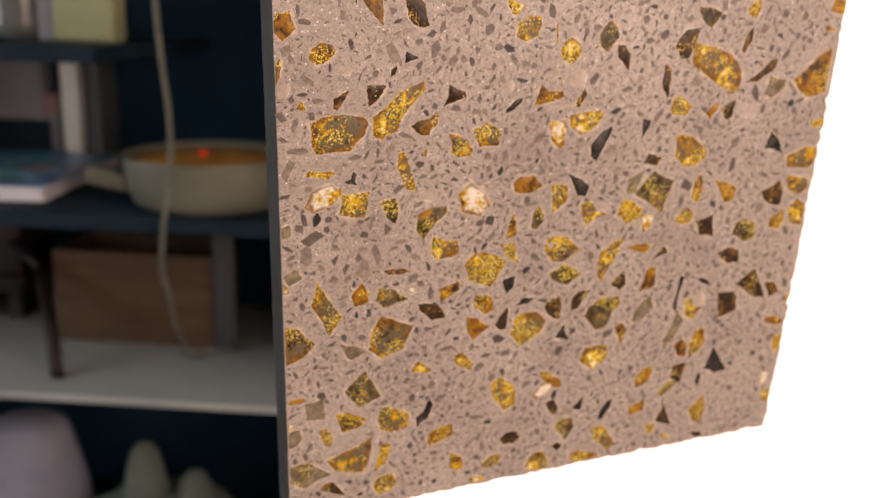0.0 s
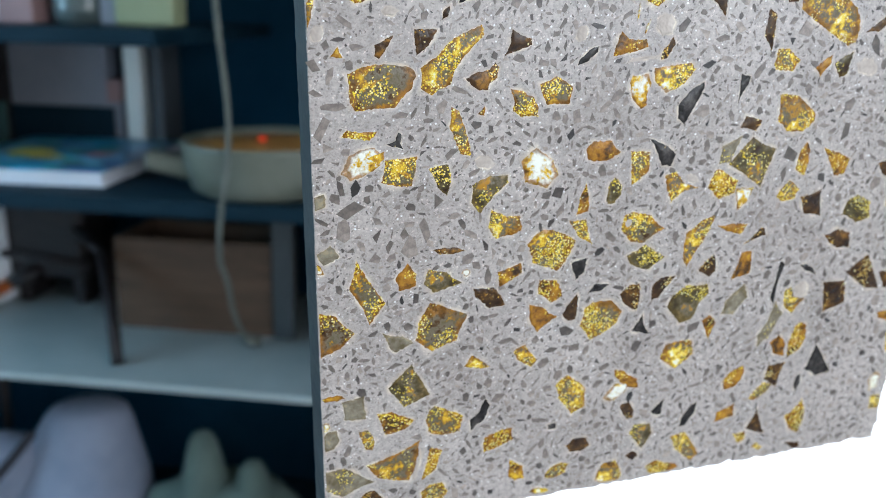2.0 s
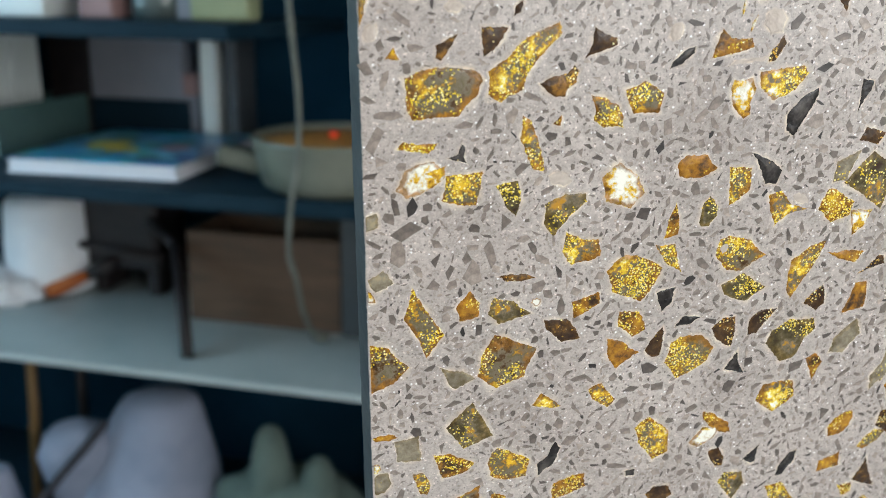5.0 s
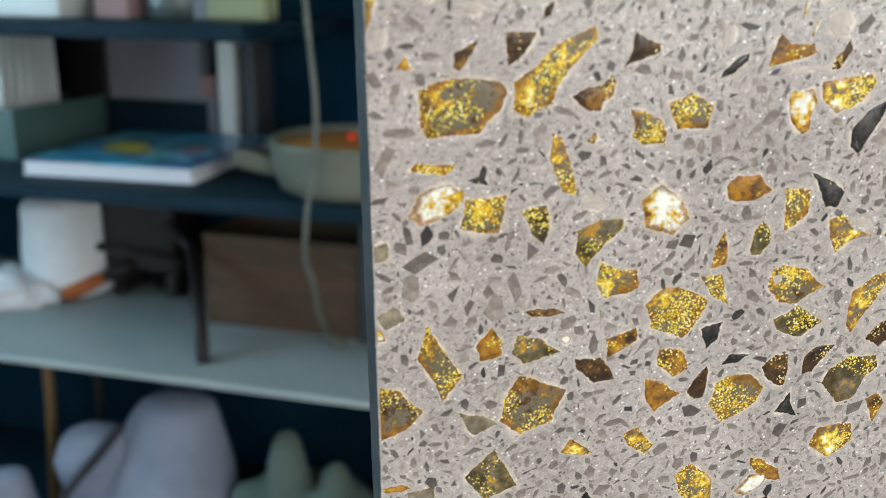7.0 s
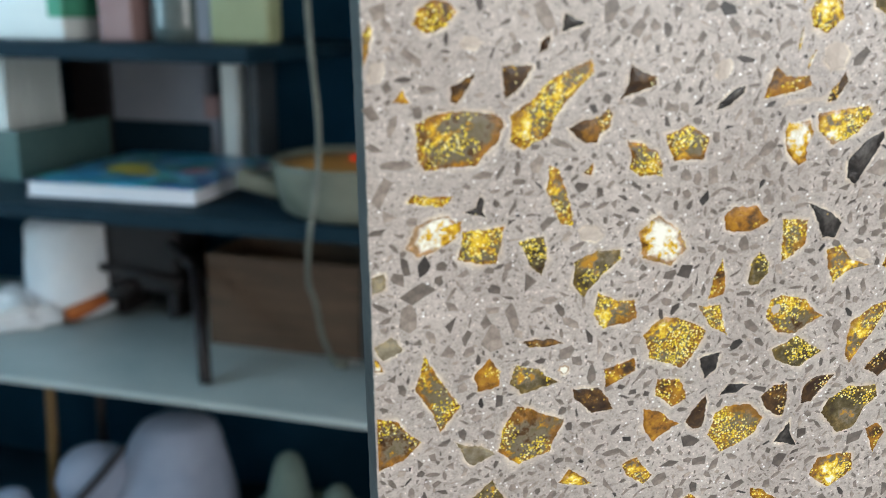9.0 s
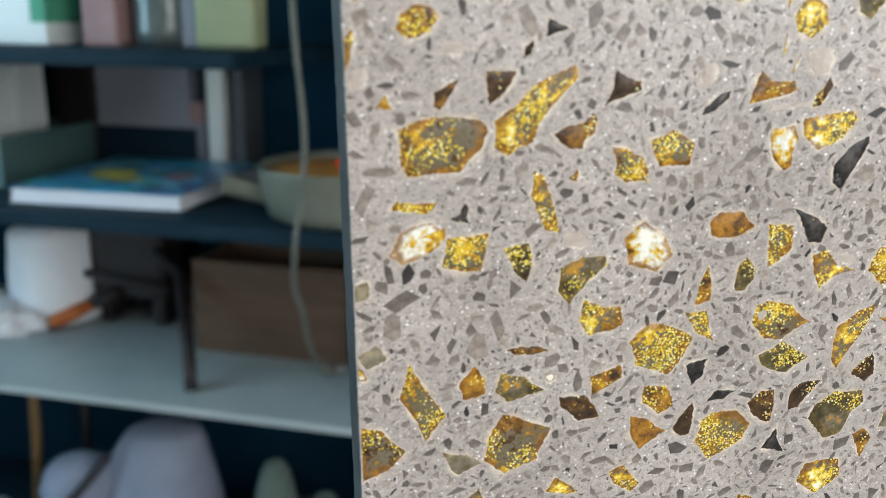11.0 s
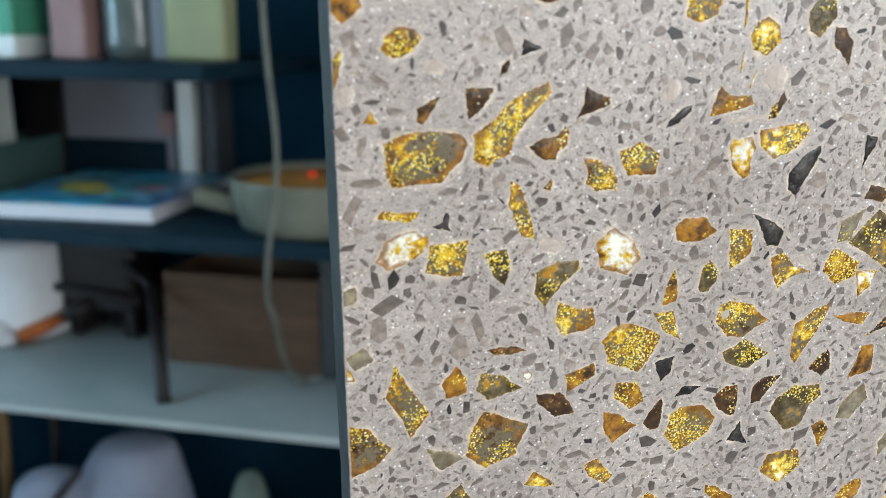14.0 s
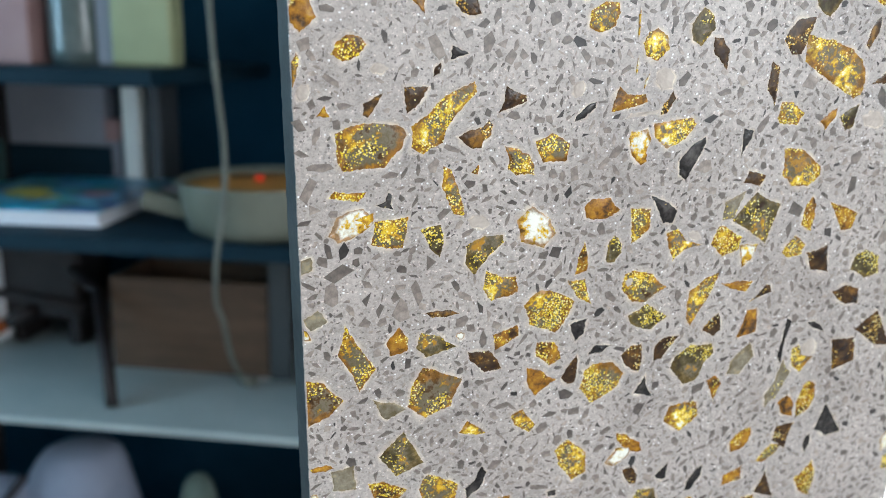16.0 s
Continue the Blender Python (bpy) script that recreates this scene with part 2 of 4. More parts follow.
WHITE_BOARD = surface("white_laminate", (0.285, 0.34, 0.34), (0.385, 0.435, 0.43), 7, 0.4, 150)
PLASTER = surface("wall_paint", (0.55, 0.53, 0.50), (0.66, 0.64, 0.60), 3, 0.8, 90)
# unseen floor, kept pale to reflect some light onto the slab
FLOOR = surface("floor_pale", (0.34, 0.34, 0.34), (0.46, 0.46, 0.46), 4, 0.45, 60, (1, 8, 1))
FRAME = surface("window_frame_paint", (0.70, 0.70, 0.69), (0.80, 0.80, 0.79), 6, 0.4, 200)
PAPER = surface("book_paper", (0.66, 0.67, 0.72), (0.82, 0.83, 0.86), 40, 0.8, 900, (1, 1, 40))
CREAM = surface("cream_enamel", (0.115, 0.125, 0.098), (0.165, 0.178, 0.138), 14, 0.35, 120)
ORANGE = surface("orange_inside", (0.34, 0.15, 0.03), (0.48, 0.23, 0.05), 18, 0.5, 150)
WOOD = surface("brown_wood", (0.060, 0.036, 0.021), (0.115, 0.070, 0.041), 10, 0.6, 80, (1, 1, 7))
DARKWOOD = surface("dark_wood", (0.008, 0.007, 0.008), (0.022, 0.016, 0.016), 20, 0.5, 90, (1, 1, 4))
OCHRE = surface("ochre_wood", (0.12, 0.07, 0.024), (0.20, 0.12, 0.045), 20, 0.6, 90, (6, 6, 1))
RUST = surface("orange_wood", (0.36, 0.085, 0.015), (0.50, 0.15, 0.03), 25, 0.5, 120)
CLOTH = surface("white_cloth", (0.72, 0.75, 0.79), (0.86, 0.88, 0.90), 14, 0.9, 900, (1, 1, 1), 0.002)
FELT = surface("pale_grey_felt", (0.205, 0.235, 0.31), (0.31, 0.34, 0.43), 12, 0.95, 800, (1, 1, 1), 0.002)
STRAP = surface("dark_strap", (0.02, 0.02, 0.026), (0.045, 0.045, 0.055), 20, 0.8, 600)
PLUSH = surface("sage_plush", (0.08, 0.115, 0.10), (0.14, 0.185, 0.16), 16, 0.95, 500, (1, 1, 1), 0.003)
LILAC = surface("lilac_grey_card", (0.20, 0.21, 0.25), (0.27, 0.28, 0.32), 8, 0.7, 200)
WHITE_CARD = surface("white_card", (0.72, 0.77, 0.75), (0.82, 0.86, 0.84), 10, 0.6, 300)
PINK = surface("pink_card", (0.27, 0.16, 0.16), (0.36, 0.23, 0.22), 12, 0.6, 300)
LIME = surface("pale_lime_tin", (0.26, 0.29, 0.16), (0.35, 0.38, 0.22), 10, 0.5, 200)
GREEN = surface("green_card", (0.05, 0.26, 0.16), (0.09, 0.36, 0.22), 10, 0.6, 200)
TEAL_GLASS = surface("smoky_teal_plastic", (0.05, 0.10, 0.095), (0.10, 0.17, 0.16), 8, 0.25, 100)
JAR_GLASS = surface("grey_glass_jar", (0.06, 0.085, 0.085), (0.13, 0.16, 0.155), 20, 0.12, 100, (1, 1, 1), 0.0005, 0.7)
CORD = surface("cream_flex", (0.095, 0.105, 0.09), (0.145, 0.155, 0.13), 40, 0.5, 300)


def clear_glass():
    m, n, l, b = material("clear_glass", 0.0, 0, 0.5)
    b.inputs["Transmission Weight"].default_value, b.inputs["IOR"].default_value = 1.0, 1.45
    return m


PANE = clear_glass()


def cover_material():
    """Printed book cover: blue and teal fields with yellow, green, pink and white patches."""
    m, n, l, b = material("printed_cover", 0.3, 0, 0.5)
    tc = n.new("ShaderNodeTexCoord")
    t = noise_tex(n, l, tc.outputs["Object"], 13, 2, 0.5)
    vor = n.new("ShaderNodeTexVoronoi")
    vor.inputs["Scale"].default_value = 34
    l.new(tc.outputs["Object"], vor.inputs["Vector"])
    s = n.new("ShaderNodeSeparateColor")
    l.new(vor.outputs["Color"], s.inputs[0])
    r = ramp(n, [(0.0, (0.01, 0.06, 0.16)), (0.3, (0.04, 0.36, 0.55)), (0.5, (0.03, 0.10, 0.34)), (0.65, (0.06, 0.38, 0.28)), (0.8, (0.25, 0.55, 0.68)), (1.0, (0.06, 0.30, 0.55))])
    r.color_ramp.interpolation = "EASE"
    l.new(s.outputs[0], r.inputs[0])
    k = ramp(n, [(0.3, (0.6, 0.6, 0.6)), (0.7, (1.3, 1.3, 1.3))])
    l.new(t.outputs[0], k.inputs[0])
    l.new(mixed(n, l, 1.0, r.outputs[0], k.outputs[0], "MULTIPLY"), b.inputs["Base Color"])
    return m


COVER = cover_material()
PRINT_YELLOW = surface("printed_yellow", (0.62, 0.48, 0.04), (0.75, 0.60, 0.10), 30, 0.3, 200)
PRINT_PINK = surface("printed_pink", (0.50, 0.14, 0.20), (0.60, 0.22, 0.28), 30, 0.3, 200)


def glow(name, colour, strength):
    m = bpy.data.materials.new(name)
    m.use_nodes = True
    n = m.node_tree.nodes
    n.remove(n["Principled BSDF"])
    e = n.new("ShaderNodeEmission")
    e.inputs[0].default_value, e.inputs[1].default_value = (*colour, 1), strength
    m.node_tree.links.new(e.outputs[0], n["Material Output"].inputs[0])
    return m


SKY_WHITE = glow("bright_overcast", (1.0, 1.0, 1.0), 3.2)
RED_GLOW = glow("red_glow", (1.0, 0.06, 0.02), 0.5)


# ---- building helpers ----
def mesh_of(name, bm, mat):
    me = bpy.data.meshes.new(name)
    bm.to_mesh(me)
    bm.free()
    for x in mat if isinstance(mat, (list, tuple)) else (mat,):
        me.materials.append(x)
    return me


def part(name, bm, mat, parent, label="", m=None):
    ob = new(name, mesh_of(name, bm, mat))
    ob.parent = parent
    if m is not None:
        ob.matrix_basis = m
    if label:
        ob["label"] = label
    return ob


def thing(name, m, label, category, group="", kind=""):
    return tagged(placed(new(name), m), label, category, group, kind)


def placed(ob, m):
    ob.matrix_world = m
    return ob


def solid(name, bm, mat, label="", category="", kind="", m=None, group=""):
    ob = tagged(new(name, mesh_of(name, bm, mat)), label, category, group, kind)
    if m is not None:
        ob.matrix_world = m
    return ob


def smooth(bm):
    for f in bm.faces:
        f.smooth = True
    return bm


def box(x0, y0, z0, x1, y1, z1, bevel=0.0, seg=2):
    bm = bmesh.new()
    bmesh.ops.create_cube(bm, size=1)
    for v in bm.verts:
        v.co = Vector(((x0 + x1) / 2 + v.co.x * (x1 - x0), (y0 + y1) / 2 + v.co.y * (y1 - y0), (z0 + z1) / 2 + v.co.z * (z1 - z0)))
    if bevel:
        bmesh.ops.bevel(bm, geom=bm.edges[:], offset=bevel, segments=seg, affect="EDGES", profile=0.5)
    return bm


def lathe(profile, n=40, sx=1.0, sy=1.0):
    """Rings of (radius, z) about z; the first and the last ring are closed."""
    bm = bmesh.new()
    rings = [[bm.verts.new((r * sx * math.cos(2 * math.pi * i / n), r * sy * math.sin(2 * math.pi * i / n), z)) for i in range(n)] for r, z in profile]
    for a, b in zip(rings, rings[1:]):
        for i in range(n):
            bm.faces.new((a[i], a[(i + 1) % n], b[(i + 1) % n], b[i]))
    bm.faces.new(rings[0][::-1])
    bm.faces.new(rings[-1])
    return smooth(bm)


def tube(points, radius, n=10):
    """A round bar through points, radius a number or one per point."""
    pts = [Vector(p) for p in points]
    rad = radius if isinstance(radius, (list, tuple)) else [radius] * len(pts)
    bm, rings = bmesh.new(), []
    for i, p in enumerate(pts):
        d = (pts[min(i + 1, len(pts) - 1)] - pts[max(i - 1, 0)]).normalized()
        a = d.orthogonal().normalized() if i == 0 else (side - d * side.dot(d)).normalized()
        side = a
        b = d.cross(a)
        rings.append([bm.verts.new(p + (a * math.cos(2 * math.pi * k / n) + b * math.sin(2 * math.pi * k / n)) * rad[i]) for k in range(n)])
    for r, s in zip(rings, rings[1:]):
        for k in range(n):
            bm.faces.new((r[k], r[(k + 1) % n], s[(k + 1) % n], s[k]))
    bm.faces.new(rings[0][::-1])
    bm.faces.new(rings[-1])
    return smooth(bm)


def curve_points(keys, per=8):
    """Smooth points through a few keys (Catmull-Rom)."""
    k = [Vector(p) for p in keys]
    k = [k[0] * 2 - k[1]] + k + [k[-1] * 2 - k[-2]]
    out = []
    for i in range(1, len(k) - 2):
        for j in range(per):
            t = j / per
            out.append(0.5 * (2 * k[i] + (k[i + 1] - k[i - 1]) * t + (2 * k[i - 1] - 5 * k[i] + 4 * k[i + 1] - k[i + 2]) * t * t + (3 * k[i] - k[i - 1] - 3 * k[i + 1] + k[i + 2]) * t ** 3))
    return out + [k[-2]]


def blob(rx, ry, rz, lump=0.05, freq=4.0, flat=None, sub=4, seed=0):
    """A soft rounded form with folds, flattened at the bottom."""
    bm = bmesh.new()
    bmesh.ops.create_icosphere(bm, subdivisions=sub, radius=1)
    for v in bm.verts:
        d = v.co.normalized()
        k = 1 + lump * noise.noise(d * freq + Vector((seed, seed * 2, 0)))
        v.co = Vector((d.x * rx * k, d.y * ry * k, d.z * rz * k))
        if flat is not None and v.co.z < flat:
            v.co.z = flat
    return smooth(bm)


# ---- room shell ----
SHELF_L, SHELF_R, FRONT, BACK = -1.45, -0.10, 0.985, 1.42
solid("floor", box(-1.9, -1.9, -0.10, 1.75, 1.60, 0.0), FLOOR, "plain pale grey floor of the room", "floor", "structure")
solid("ceiling", box(-1.9, -1.9, 2.45, 1.75, 1.60, 2.55), PLASTER, "plain pale painted ceiling", "ceiling", "structure")
solid("wall_west_front", box(-1.9, -1.9, 0, -1.8, 0.0, 2.45), PLASTER, "plain pale painted wall", "wall", "structure")
solid("wall_west_back", box(-1.9, 0.8, 0, -1.8, 1.60, 2.45), PLASTER, "pale wall beside the shelf", "wall", "structure")
solid("wall_west_sill", box(-1.9, 0.0, 0, -1.8, 0.8, 0.75), PLASTER, "pale wall under a window", "wall", "structure")
solid("wall_west_lintel", box(-1.9, 0.0, 1.95, -1.8, 0.8, 2.45), PLASTER, "pale wall over a window", "wall", "structure")
solid("wall_south", box(-1.8, -1.9, 0, 1.75, -1.8, 2.45), PLASTER, "plain pale painted wall", "wall", "structure")
solid("wall_north", box(-1.8, 1.45, 0, -0.17, 1.60, 2.45), PLASTER, "pale wall behind the black shelf", "wall", "structure")
solid("wall_north_lintel", box(-0.17, 1.45, 2.25, 1.10, 1.60, 2.45), PLASTER, "pale wall over the glass door", "wall", "structure")
solid("wall_north_pier", box(1.10, 1.45, 0, 1.75, 1.60, 2.45), PLASTER, "pale wall beside the glass door", "wall", "structure")
solid("wall_east_front", box(1.65, -1.8, 0, 1.75, -1.55, 2.45), PLASTER, "pale wall beside the side window", "wall", "structure")
solid("wall_east_back", box(1.65, -0.25, 0, 1.75, 1.45, 2.45), PLASTER, "pale wall beside the side window", "wall", "structure")
solid("wall_east_sill", box(1.65, -1.55, 0, 1.75, -0.25, 0.42), PLASTER, "pale wall under the side window", "wall", "structure")
solid("wall_east_lintel", box(1.65, -1.55, 1.98, 1.75, -0.25, 2.45), PLASTER, "pale wall over the side window", "wall", "structure")


def window(name, w, h, m, label):
    """A frame of four bars with a clear pane; the opening lies in local xz, centred."""
    win = thing(name, m, label, "window", kind="structure")
    f = 0.05
    for x0, z0, x1, z1 in ((-w / 2, -h / 2, -w / 2 + f, h / 2), (w / 2 - f, -h / 2, w / 2, h / 2), (-w / 2 + f, -h / 2, w / 2 - f, -h / 2 + f), (-w / 2 + f, h / 2 - f, w / 2 - f, h / 2)):
        part("window_frame", box(x0, -0.03, z0, x1, 0.03, z1, 0.004), FRAME, win)
    pane = part("pane", box(-w / 2 + f, -0.003, -h / 2 + f, w / 2 - f, 0.003, h / 2 - f), PANE, win, "clear glass pane")
    pane.visible_shadow = False
    return win


window("window_1", 1.27, 2.25, pose(0.465, 1.52, 1.125), "tall glazed door filled with white daylight")
# this east opening is unseen, added to house the fill lamp
window("added_window", 1.30, 1.56, pose(1.70, -0.90, 1.2, 0, 0, 90), "unseen side window added around the fill light")
window("window_3", 0.80, 1.20, pose(-1.85, 0.40, 1.35, 0, 0, 90), "side window near the shelf with a pale frame")
solid("backdrop", box(-1.2, 1.95, -0.6, 2.4, 1.97, 3.2), SKY_WHITE, "featureless white overcast brightness outside", "sky", "structure")

# ---- black shelf unit ----
unit = thing("shelf_unit", pose(0, 0, 0), "black shelf unit with one white board", "shelf")
TOP_Z, MID_Z, LOW_Z, BASE_Z = 1.001, 0.793, 0.536, 0.17
part("top_board", box(SHELF_L + 0.02, FRONT, TOP_Z - 0.020, -0.452, BACK - 0.012, TOP_Z, 0.0015), BLACK, unit)
part("middle_board", box(SHELF_L + 0.02, FRONT, MID_Z - 0.020, SHELF_R - 0.02, BACK - 0.012, MID_Z, 0.0015), BLACK, unit)
part("lower_board", box(SHELF_L + 0.02, FRONT + 0.012, LOW_Z - 0.010, SHELF_R - 0.02, BACK - 0.012, LOW_Z, 0.0015), WHITE_BOARD, unit, "white laminated board")
part("base_board", box(SHELF_L + 0.02, FRONT, BASE_Z - 0.02, SHELF_R - 0.02, BACK - 0.012, BASE_Z, 0.0015), BLACK, unit)
part("head_board", box(SHELF_L + 0.02, FRONT, 1.78, SHELF_R - 0.02, BACK - 0.012, 1.80, 0.0015), BLACK, unit)
part("back_panel", box(SHELF_L, BACK - 0.012, 0.0, SHELF_R, BACK, 1.80), BLACK_BACK, unit)
part("side_panel", box(SHELF_L, FRONT, 0.0, SHELF_L + 0.02, BACK - 0.012, 1.80, 0.0015), BLACK, unit)
part("side_panel", box(SHELF_R - 0.02, FRONT, 0.0, SHELF_R, BACK - 0.012, 1.80, 0.0015), BLACK, unit)
part("inner_upright", box(-0.386, 1.19, LOW_Z, -0.353, 1.203, MID_Z - 0.020, 0.002), surface("grey_upright", (0.035, 0.045, 0.05), (0.06, 0.07, 0.075), 9, 0.5, 200), unit, "dark grey inner upright")

# ---- on the middle board ----
def book(m, w, d, h):
    ob = thing("picture_book", m, "large picture book with blue printed cover lying flat", "book")
    part("page_block", box(-w / 2 + 0.003, -d / 2 + 0.002, 0.002, w / 2 - 0.003, d / 2 - 0.002, h - 0.002), PAPER, ob, "white page block")
    part("back_cover", box(-w / 2, -d / 2, 0, w / 2, d / 2, 0.002), PAPER, ob)
    cover = part("front_cover", box(-w / 2, -d / 2, h - 0.002, w / 2, d / 2, h), COVER, ob, "blue and teal printed cover")
    for x, y, rx, ry, mat, lab in ((-0.045, -0.01, 0.034, 0.036, PRINT_YELLOW, "yellow printed patch"), (0.062, -0.012, 0.022, 0.024, PRINT_PINK, "pink printed patch"), (-0.005, -0.045, 0.03, 0.02, PRINT_YELLOW, "yellow printed patch")):
        bm = bmesh.new()
        n = 18
        vs = [bm.verts.new((x + rx * (1 + 0.25 * noise.noise((math.cos(6.283 * i / n) * 2 + x * 50, math.sin(6.283 * i / n) * 2, 0))) * math.cos(6.283 * i / n), y + ry * math.sin(6.283 * i / n), h + 0.0003)) for i in range(n)]
        bm.faces.new(vs)
        part("print", bm, mat, cover, lab)
    return ob


book(pose(-0.697, 1.180, MID_Z, 0, 0, 3), 0.252, 0.282, 0.022)


def pan(m):
    ob = thing("round_pan", m, "cream enamelled round pan with short handle and orange lid", "pan")
    R = 0.115
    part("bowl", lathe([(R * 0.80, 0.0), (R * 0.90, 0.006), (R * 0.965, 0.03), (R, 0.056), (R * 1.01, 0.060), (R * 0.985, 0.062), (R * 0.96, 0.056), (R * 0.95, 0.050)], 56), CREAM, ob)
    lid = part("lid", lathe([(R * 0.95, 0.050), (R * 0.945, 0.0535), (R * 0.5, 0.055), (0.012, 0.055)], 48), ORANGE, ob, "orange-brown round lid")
    part("red_bead", lathe([(0.0058, 0.055), (0.0058, 0.059), (0.003, 0.0605)], 16), RED_GLOW, lid, "small glowing red bead").location = (-0.018, 0.02, 0)
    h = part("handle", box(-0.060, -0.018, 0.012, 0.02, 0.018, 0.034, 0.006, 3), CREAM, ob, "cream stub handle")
    h.matrix_basis = pose(-R * 0.90, -0.03, 0.002, 0, 13, 14)
    return ob


pan(pose(-0.348, 1.092, MID_Z) @ Matrix.Diagonal((1.0, 1.0, 1.12, 1)))


def plain_box(name, x0, y0, z0, x1, y1, z1, mat, label, category="box", lid=None, bevel=0.003):
    ob = thing(name, pose((x0 + x1) / 2, (y0 + y1) / 2, z0), label, category)
    w, d, h = (x1 - x0) / 2, (y1 - y0) / 2, z1 - z0
    k = 0.82 if lid else 1.0
    part("body", box(-w, -d, 0, w, d, h * k, bevel), mat, ob)
    if lid:
        part("lid", box(-w * 1.02, -d * 1.02, h * k, w * 1.02, d * 1.02, h, bevel), lid, ob)
    return ob


plain_box("box_file", -0.965, 1.345, MID_Z, -0.892, 1.402, 0.988, DARKWOOD, "dark brown upright box file on the black board", "file")
plain_box("flat_box", -0.888, 1.345, MID_Z, -0.705, 1.402, 0.862, BLACK, "flat black box under a grey card box", "box")
plain_box("card_box", -0.888, 1.348, 0.862, -0.715, 1.400, 0.980, LILAC, "lilac-grey card box on a black box", "box")
packet = thing("small_packet", pose(-0.706, 1.365, MID_Z), "small lilac-grey packet with a pink top", "packet")
part("body", box(-0.015, -0.015, 0, 0.015, 0.015, 0.078, 0.002), LILAC, packet)
part("top_band", box(-0.0155, -0.0155, 0.078, 0.0155, 0.0155, 0.114, 0.002), PINK, packet, "pink top band")
plain_box("white_folder", -0.677, 1.335, MID_Z, -0.648, 1.400, 0.986, WHITE_CARD, "narrow white upright folder", "folder")
part("end_upright", box(-0.631, 1.335, MID_Z, -0.611, BACK - 0.013, TOP_Z - 0.020, 0.002), surface("charcoal_board", (0.05, 0.058, 0.066), (0.08, 0.09, 0.10), 9, 0.6, 200), unit, "charcoal grey upright")

tray = thing("storage_box", pose(-1.065, 1.24, MID_Z), "smoky teal plastic box holding white papers", "storage box")
for x0, y0, x1, y1 in ((-0.17, -0.12, 0.17, -0.117), (-0.17, 0.117, 0.17, 0.12), (-0.17, -0.117, -0.167, 0.117), (0.167, -0.117, 0.17, 0.117)):
    part("side_wall", box(x0, y0, 0.003, x1, y1, 0.075), TEAL_GLASS, tray)
part("bottom", box(-0.17, -0.12, 0, 0.17, 0.12, 0.003), TEAL_GLASS, tray)
for i in range(7):
    ob = solid("paper_sheet", box(-0.155, -0.0012, 0, 0.150 - 0.004 * (i % 3), 0.0012, 0.178 - 0.004 * (i % 4)), WHITE_CARD, "white paper standing in a teal plastic box", "paper", "", pose(-1.075, 1.140 + 0.022 * i, MID_Z + 0.003, -3 + i * 0.6, 0, 1.5 * (i % 3 - 1)), "papers in the box")

# ---- on the top board ----
wb = plain_box("white_carton", -1.10, 1.09, TOP_Z, -0.775, 1.30, 1.20, WHITE_CARD, "white carton with a green edge on the top board", "carton")
part("edge_band", box(0.1626, -0.105, 0.03, 0.1650, 0.105, 0.185), GREEN, wb, "green edge band")
part("front_band", box(0.140, -0.1075, 0.03, 0.1620, -0.1051, 0.185), GREEN, wb, "green edge band")
plain_box("pink_carton", -0.728, 1.10, TOP_Z, -0.676, 1.20, 1.165, PINK, "dull pink narrow carton", "carton")
jar = thing("glass_jar", pose(-0.628, 1.145, TOP_Z), "grey glass jar with a pale lid", "jar")
part("jar_body", lathe([(0.034, 0), (0.040, 0.005), (0.041, 0.02), (0.041, 0.115), (0.035, 0.130), (0.033, 0.138)], 32), JAR_GLASS, jar)
part("jar_lid", lathe([(0.036, 0.138), (0.037, 0.140), (0.037, 0.155), (0.035, 0.158)], 32), WHITE_CARD, jar, "pale lid")
plain_box("pale_packet", -0.592, 1.12, TOP_Z, -0.570, 1.21, 1.16, LILAC, "pale grey packet beside a jar", "packet")
plain_box("lime_tin", -0.562, 1.10, TOP_Z, -0.475, 1.14, 1.16, LIME, "pale lime green tin with a lid", "tin", LIME, 0.006)

# ---- on the white board ----
def wooden_box(m, w, d, h):
    ob = thing("wooden_box", m, "low brown wooden box on the white board", "box")
    t = 0.010
    part("front_panel", box(-w / 2, -d / 2, 0, w / 2, -d / 2 + t, h, 0.0015), WOOD, ob)
    part("back_panel", box(-w / 2, d / 2 - t, 0, w / 2, d / 2, h, 0.0015), WOOD, ob)
    part("side_panel", box(-w / 2, -d / 2 + t, 0, -w / 2 + t, d / 2 - t, h, 0.0015), WOOD, ob)
    part("side_panel", box(w / 2 - t, -d / 2 + t, 0, w / 2, d / 2 - t, h, 0.0015), WOOD, ob)
    part("bottom", box(-w / 2 + t, -d / 2 + t, 0, w / 2 - t, d / 2 - t, t), WOOD, ob)
    return ob


wooden_box(pose(-0.515, 1.262, LOW_Z, 0, 0, -0.5), 0.252, 0.13, 0.147)

stand = thing("wooden_stand", pose(-0.80, 1.32, LOW_Z), "dark wooden folding stand beside a wooden box", "stand")
part("body", box(-0.075, -0.05, 0.045, 0.065, 0.05, 0.175, 0.012, 3), DARKWOOD, stand)
part("foot_rail", box(-0.065, -0.04, 0.0, -0.045, 0.04, 0.045, 0.003), DARKWOOD, stand)
part("foot_rail", box(0.035, -0.04, 0.0, 0.055, 0.04, 0.045, 0.003), DARKWOOD, stand)
part("front_rail", tube([(-0.09, -0.058, 0.09), (0.08, -0.058, 0.075)], 0.008), DARKWOOD, stand)
part("leg", tube([(0.150, -0.140, 0.125), (0.198, -0.215, 0.055), (0.234, -0.272, 0.004)], [0.010, 0.010, 0.009]), DARKWOOD, stand, "dark slanting leg")
part("cross_rail", tube([(0.055, -0.05, 0.135), (0.152, -0.14, 0.122)], 0.008), DARKWOOD, stand)

